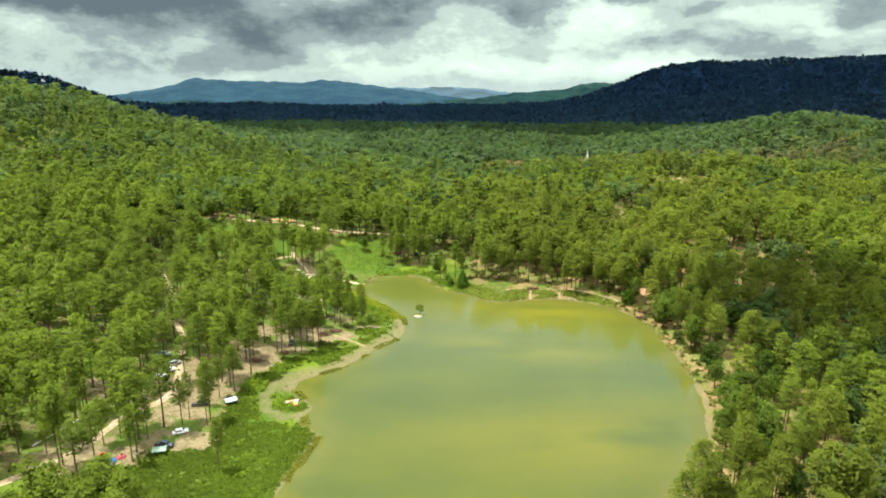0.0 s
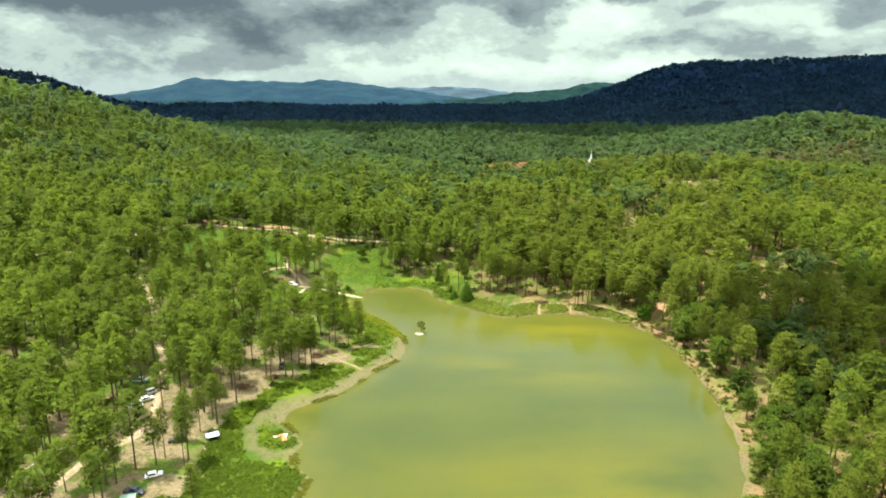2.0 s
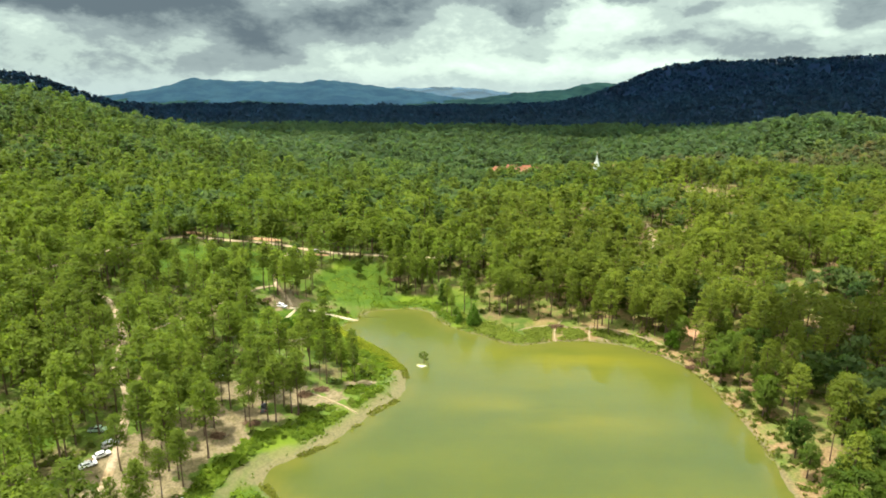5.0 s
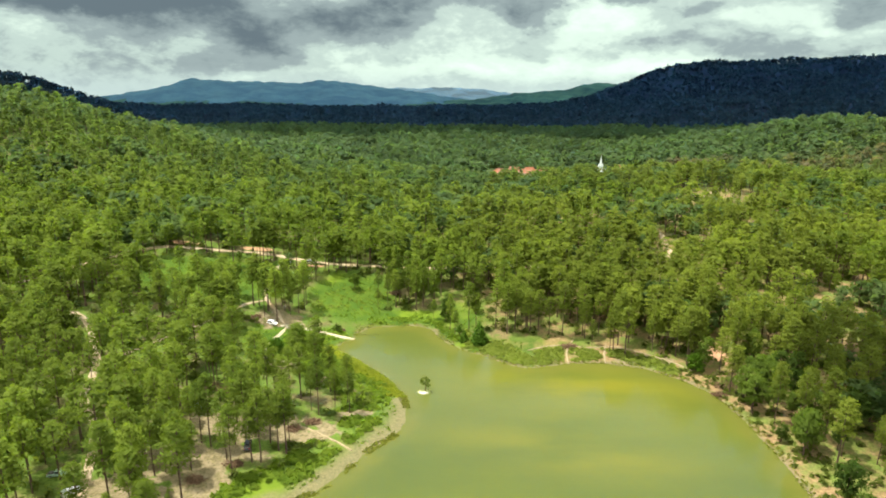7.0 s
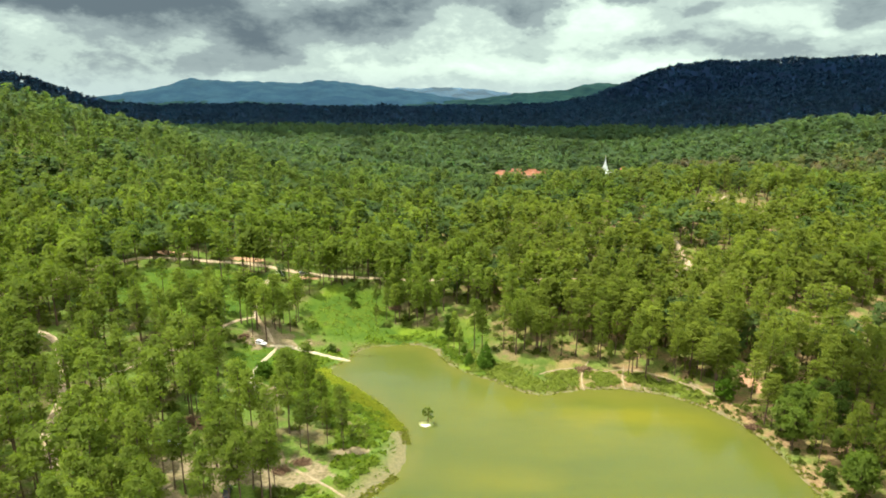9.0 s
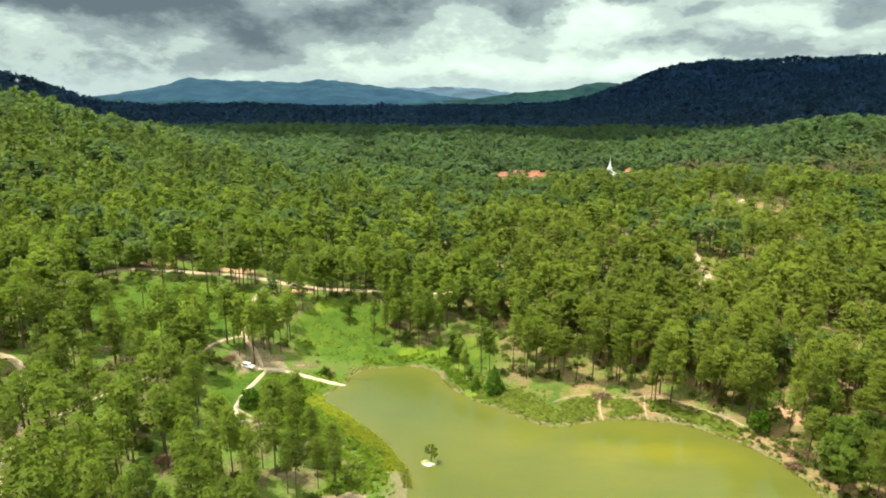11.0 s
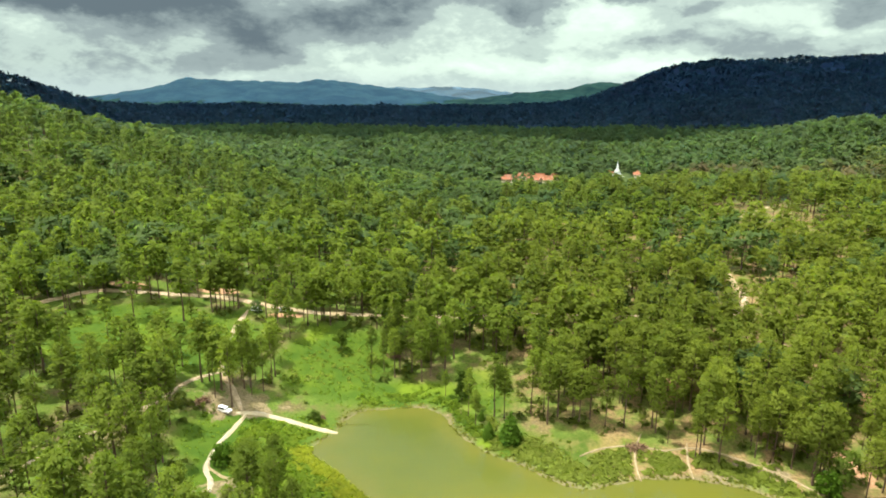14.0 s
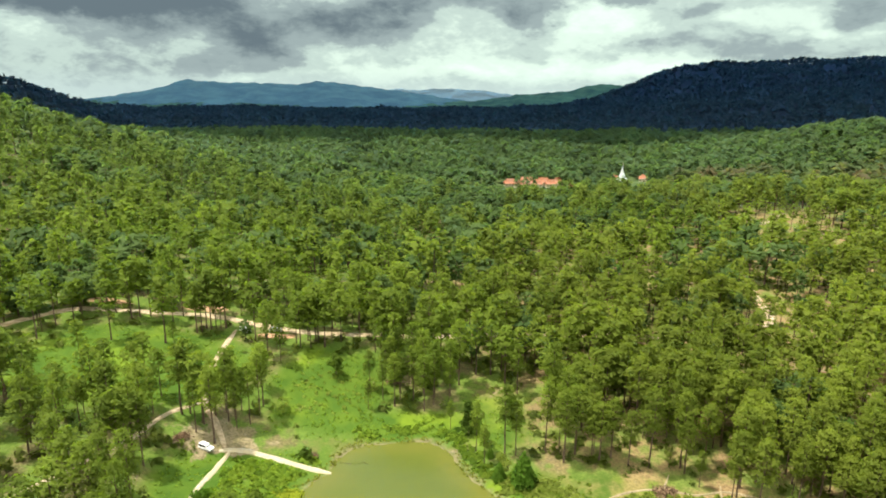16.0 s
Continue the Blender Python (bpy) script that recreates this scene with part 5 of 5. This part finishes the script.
def build_car(kind, paint, label):
    """A car 4.3 to 5.2 m long, nose towards +x."""
    root = tagged(new("car"), label, "car", "cars parked by the lake")
    L = {"saloon": 4.4, "wagon": 4.6, "pickup": 5.2}[kind]
    h = {"saloon": 0.86, "wagon": 1.0, "pickup": 1.05}[kind]
    top = {"saloon": 1.45, "wagon": 1.78, "pickup": 1.78}[kind]
    c0, c1 = {"saloon": (-1.75, 1.05), "wagon": (-2.15, 1.05), "pickup": (-0.75, 1.35)}[kind]
    m = PAINT[paint]
    bm = bmesh.new()
    block(bm, -L / 2, L / 2, -0.88, 0.88, 0.34, h, 0.12, (0.06, 0.10, 0.05, 0))
    part("body", bm, m, root)
    bm = bmesh.new()
    slope = 0.55 if kind == "saloon" else 0.18
    block(bm, c0, c1, -0.82, 0.82, h - 0.04, top, 0.08, (slope, 0.55, 0.14, 0))
    cabin = part("cabin", bm, m, root)
    dz0, dz1 = h + 0.05, top - 0.12
    for s in (-1, 1):
        bm = bmesh.new()
        block(bm, c0 + slope * 0.6 + 0.12, c1 - 0.52, *sorted((s * 0.70, s * 0.805)), dz0, dz1, 0.0, (0.1, 0.15, 0.0, 0))
        pane = part("side_window", bm, M_GLASS, cabin)
        pane.name = "side_window"
    for nm, x, tilt in (("windscreen", c1 - 0.27, -58), ("rear_window", c0 + slope * 0.5 - 0.01, 62 if kind == "saloon" else 80)):
        bm = bmesh.new()
        bmesh.ops.create_cube(bm, size=1, matrix=pose(x, 0, (dz0 + dz1) / 2 + 0.02, 0, 90 + (tilt if tilt < 0 else tilt - 180), 0) @ Matrix.Diagonal((0.62 if nm == "windscreen" else 0.5, 1.28, 0.05, 1)))
        part(nm, bm, M_GLASS, cabin)
    if kind == "pickup":
        bm = bmesh.new()
        block(bm, -2.45, -0.85, -0.72, 0.72, h - 0.02, h + 0.03)
        part("load_bed", bm, M_BUMPER, root, "black empty load bed")
    for x in (-L * 0.31, L * 0.32):
        for s in (-1, 1):
            bm = bmesh.new()
            bmesh.ops.create_cone(bm, cap_ends=True, segments=16, radius1=0.34, radius2=0.34, depth=0.24, matrix=pose(x, s * 0.80, 0.34, 90))
            wheel = part("wheel", bm, M_TYRE, root)
            bm = bmesh.new()
            bmesh.ops.create_cone(bm, cap_ends=True, segments=12, radius1=0.21, radius2=0.18, depth=0.27, matrix=pose(x, s * 0.80, 0.34, 90))
            part("rim", bm, M_RIM, wheel)
    for s in (-1, 1):
        for nm, x, mm in (("headlight", L / 2 - 0.06, M_LAMP), ("tail_light", -L / 2 + 0.05, M_TAIL)):
            bm = bmesh.new()
            block(bm, x - 0.05, x + 0.06, *sorted((s * 0.5, s * 0.78)), h - 0.26, h - 0.12, 0.02)
            part(nm, bm, mm, root)
    for nm, x in (("front_bumper", L / 2 - 0.04), ("rear_bumper", -L / 2 + 0.04)):
        bm = bmesh.new()
        block(bm, x - 0.09, x + 0.09, -0.8, 0.8, 0.34, 0.52, 0.04)
        part(nm, bm, M_BUMPER, root)
    return root


CARS = [("saloon", "white", "white saloon car parked on bare sand among pines", [(-76.5, 163.5, 25), (-96.4, 195.6, 40), (-95.2, 200.2, 45)]),
        ("pickup", "dark grey", "dark grey pickup truck parked on sand at the camp", [(-78.3, 156.6, -8), (-77.0, 180.0, 15), (-59.6, 229.0, 100)]),
        ("wagon", "silver", "silver estate car parked in the shade of pines", [(-80.2, 246.0, 5), (-95.3, 205.0, 50), (-72.2, 380.6, 5)]),
        ("wagon", "white", "white van parked in the shade by the dirt road", [(-83.5, 379.6, -30), (-75.2, 315.6, -25)]),
        ("pickup", "green", "pale green pickup truck under the pines", [(-102.0, 211.0, 5)])]
for _kind, _paint, _label, _spots in CARS:
    _first = build_car(_kind, _paint, _label)
    for _n, (_x, _y, _t) in enumerate(_spots):
        _m = pose(_x, _y, ground_z(_x, _y) + 0.02, 0, 0, _t)
        if _n:
            copy_thing(_first, _m)
        else:
            _first.matrix_basis = _m


def dome_tent(x, y, turn, mat, label, size=1.0):
    """A small dome tent with a door flap and crossed poles."""
    root = thing("tent", x, y, ground_z(x, y) - 0.02, label, "tent", "tents at the camp", turn)
    bm = bmesh.new()
    made = bmesh.ops.create_uvsphere(bm, u_segments=16, v_segments=10, radius=1.0)
    for v in made["verts"]:
        sq = max(abs(v.co.x), abs(v.co.y)) / (math.hypot(v.co.x, v.co.y) + 1e-6)
        v.co = Vector((v.co.x * 1.25 * size / (0.6 + 0.4 * sq), v.co.y * 1.05 * size / (0.6 + 0.4 * sq), max(v.co.z, 0) ** 0.9 * 1.3 * size))
    part("canopy", bm, mat, root)
    for s in (-1, 1):
        pts = [(math.cos(a) * 1.27 * size * 0.92, s * math.cos(a) * 1.06 * size * 0.92, math.sin(a) ** 0.95 * 1.34 * size) for a in np.linspace(0.02, 3.12, 13)]
        data_part("pole", mesh_from("pole", *tube(pts, [0.025] * 13, 5), [M_BUMPER]), root)
    bm = bmesh.new()
    block(bm, 1.0 * size, 1.2 * size, -0.35 * size, 0.35 * size, 0.02, 0.85 * size, 0.03, (0.0, 0.25, 0.2, 0))
    part("door_flap", bm, M_TARP, root)


M_TARP = plain("grey_green_tarpaulin", (0.20, 0.30, 0.24), 0.6, 0.3)
for _x, _y, _t, _c, _n, _s in ((-92.4, 150.6, 20, (0.75, 0.06, 0.03), "red", 0.9), (-88.9, 148.6, -10, (0.05, 0.22, 0.70), "blue", 0.95), (-87.3, 150.6, 60, (0.80, 0.07, 0.20), "pink", 0.85)):
    dome_tent(_x, _y, _t, plain(_n + "_tent_cloth", _c, 0.55, 0.3), _n + " dome tent pitched on the sand under pines", _s)


def tarp_shelter(x, y, turn, mat, label):
    """A sheet slung over four poles."""
    root = thing("tarp_shelter", x, y, ground_z(x, y), label, "shelter", "camp shelters", turn)
    gx, gy = np.meshgrid(np.linspace(-1.8, 1.8, 9), np.linspace(-1.4, 1.4, 7))
    gz = 1.75 - 0.22 * np.abs(gy) - 0.15 * np.cos(gx * 1.1) * np.cos(gy)
    i = (np.arange(6)[:, None] * 9 + np.arange(8)).ravel()
    up = np.stack([gx.ravel(), gy.ravel(), gz.ravel()], 1)
    quads = np.stack([i, i + 1, i + 10, i + 9], 1)
    data_part("sheet", mesh_from("sheet", np.concatenate([up, up - (0, 0, 0.03)]), np.concatenate([quads, quads[:, ::-1] + 63]), [mat], True), root)
    for sx in (-1.75, 1.75):
        for sy in (-1.35, 1.35):
            data_part("pole", mesh_from("pole", *tube([(sx, sy, -0.1), (sx, sy, 1.5)], [0.04, 0.035], 6), [M_BARK]), root)


tarp_shelter(-78.0, 153.2, 15, M_TARP, "grey-green tarpaulin shelter beside the pickup truck")
tarp_shelter(-91.0, 146.8, -20, M_TARP, "grey-green tarpaulin shelter beside the tents")
tarp_shelter(-68.0, 182.2, 30, plain("pale_blue_tarpaulin", (0.42, 0.55, 0.72), 0.5, 0.3), "pale blue tarpaulin shelter at the edge of the sand")

# ---- the temple in the valley ----
M_STUCCO = surface("whitewashed_stucco", (0.46, 0.50, 0.46), (0.68, 0.70, 0.66), 1.5, 0.7, 0.3, 0.2, 0.03, (0.48, 0.52, 0.50), 0.3)
M_TILE = surface("red_roof_tiles", (0.21, 0.075, 0.034), (0.33, 0.135, 0.065), 1.2, 0.7, 0.3, 0.4, 0.05, (0.28, 0.15, 0.10), 0.2)
M_GOLD = plain("dull_gilding", (0.62, 0.50, 0.24), 0.4, 0.5, 0.6)
M_WALL = surface("ochre_plaster", (0.50, 0.42, 0.28), (0.68, 0.60, 0.44), 1.2, 0.8, 0.2, 0.2, 0.03)
M_SHUTTER = plain("dark_wood_shutter", (0.09, 0.05, 0.03), 0.6, 0.3)


def ring_solid(bm, profile, sides=16, square=False):
    """A turned solid from rows of radius and height."""
    rings = []
    for rad, z in profile:
        ring = []
        for k in range(sides):
            a = (k + 0.5) / sides * 6.28318
            q = rad / max(abs(math.cos(a)), abs(math.sin(a))) if square else rad
            ring.append(bm.verts.new((math.cos(a) * q, math.sin(a) * q, z)))
        rings.append(ring)
    for a, b in zip(rings, rings[1:]):
        for k in range(sides):
            bm.faces.new((a[k], a[(k + 1) % sides], b[(k + 1) % sides], b[k]))
    bm.faces.new(rings[0][::-1])
    bm.faces.new(rings[-1])


def build_stupa(x, y, height):
    root = thing("stupa", x, y, ground_z(x, y) - 0.2, "white bell-shaped stupa with a tall ringed spire", "stupa")
    s = height / 24.0
    for nm, profile, mat, sq, sides in (
            ("terrace", [(9.0, 0), (8.0, 1.6), (7.4, 1.6), (7.4, 2.0), (5.8, 2.0), (5.8, 3.6), (5.2, 3.6), (5.2, 4.0)], M_STUCCO, True, 16),
            ("plinth", [(4.3, 3.9), (4.3, 5.2), (3.9, 5.2), (3.9, 6.4), (3.5, 6.4), (3.5, 7.2)], M_STUCCO, False, 8),
            ("bell", [(3.7, 7.1), (3.7, 7.9), (3.1, 8.0), (3.1, 9.0), (2.6, 9.1), (2.5, 10.1), (2.0, 10.3), (1.8, 11.6), (1.35, 12.2)], M_STUCCO, False, 20),
            ("harmika", [(1.4, 12.1), (1.4, 13.2), (1.6, 13.2), (1.6, 13.5)], M_STUCCO, True, 16),
            ("spire", [(1.2, 13.4), (1.25, 13.9), (1.0, 14.2), (1.05, 14.8), (0.85, 15.1), (0.9, 15.7), (0.68, 16.0), (0.72, 16.7), (0.5, 17.0), (0.52, 17.8), (0.32, 18.2), (0.2, 21.2), (0.06, 23.0)], M_STUCCO, False, 14),
            ("finial", [(0.08, 22.8), (0.45, 23.1), (0.3, 23.4), (0.04, 24.2)], M_GOLD, False, 10)):
        bm = bmesh.new()
        ring_solid(bm, [(a * s, b * s) for a, b in profile], sides, sq)
        part(nm, bm, mat, root)


def build_hall(x, y, turn, long, wide, high, label, base=0.0):
    """A hall with a stacked gabled roof, shuttered windows and a door."""
    root = thing("temple_hall", x, y, ground_z(x, y) - 0.3 + base, label, "building", "temple halls", turn)
    bm = bmesh.new()
    block(bm, -long / 2, long / 2, -wide / 2, wide / 2, 0, high + 0.02)
    part("wall", bm, M_WALL, root)
    for nm, l2, w2, z0, z1 in (("roof", long / 2 + 1.0, wide / 2 + 1.1, high, high + wide * 0.36), ("upper_roof", long / 2 - 2.0, wide / 4, high + wide * 0.25, high + wide * 0.62)):
        bm = bmesh.new()
        v = [bm.verts.new(p) for p in ((-l2, -w2, z0), (l2, -w2, z0), (l2, w2, z0), (-l2, w2, z0), (-l2 + 0.3, 0, z1), (l2 - 0.3, 0, z1))]
        for f in ((0, 1, 5, 4), (2, 3, 4, 5), (1, 2, 5), (3, 0, 4), (3, 2, 1, 0)):
            bm.faces.new([v[k] for k in f])
        roof = part(nm, bm, M_TILE, root)
        bm = bmesh.new()
        block(bm, -l2 + 0.1, l2 - 0.1, -0.18, 0.18, z1 - 0.12, z1 + 0.16, 0.05)
        part("ridge", bm, M_TILE, roof)
    count = max(2, int(long // 3.5))
    for k in range(count):
        wx = -long / 2 + long * (k + 0.5) / count
        for s in (-1, 1):
            bm = bmesh.new()
            if s < 0 and k == count // 2:
                block(bm, wx - 0.6, wx + 0.6, -wide / 2 - 0.06, -wide / 2 + 0.05, 0.3, 2.5)
                part("door", bm, M_SHUTTER, root)
            else:
                block(bm, wx - 0.5, wx + 0.5, s * wide / 2 - 0.06, s * wide / 2 + 0.06, high * 0.35, high * 0.8)
                part("window", bm, M_SHUTTER, root)


build_stupa(231.5, 966.5, 25.0)
for _x, _y, _t, _l, _w, _h in ((82, 944, 8, 16, 9, 4.0), (103, 949, -4, 19, 9, 4.5), (92, 936, 20, 13, 8, 4.0), (114, 938, -8, 15, 8, 4.5), (133, 941, 12, 14, 8, 4.5), (124, 946, 3, 17, 9, 5.0), (143, 950, 40, 15, 8, 6.0)):
    build_hall(_x, _y, _t, _l, _w, _h, "long temple hall with red tiled gable roofs in the trees")
build_hall(258, 957, -25, 12, 8, 4.0, "small temple hall with a red tiled roof near the stupa")
build_hall(222, 972, 10, 10, 7, 4.5, "small temple hall with a red tiled roof near the stupa")
build_hall(158, 936, 15, 7, 5, 3.5, "pale small lodge between the temple halls")
build_hall(88, 826, 0, 9, 6, 3.5, "ochre lodge half hidden among valley trees")
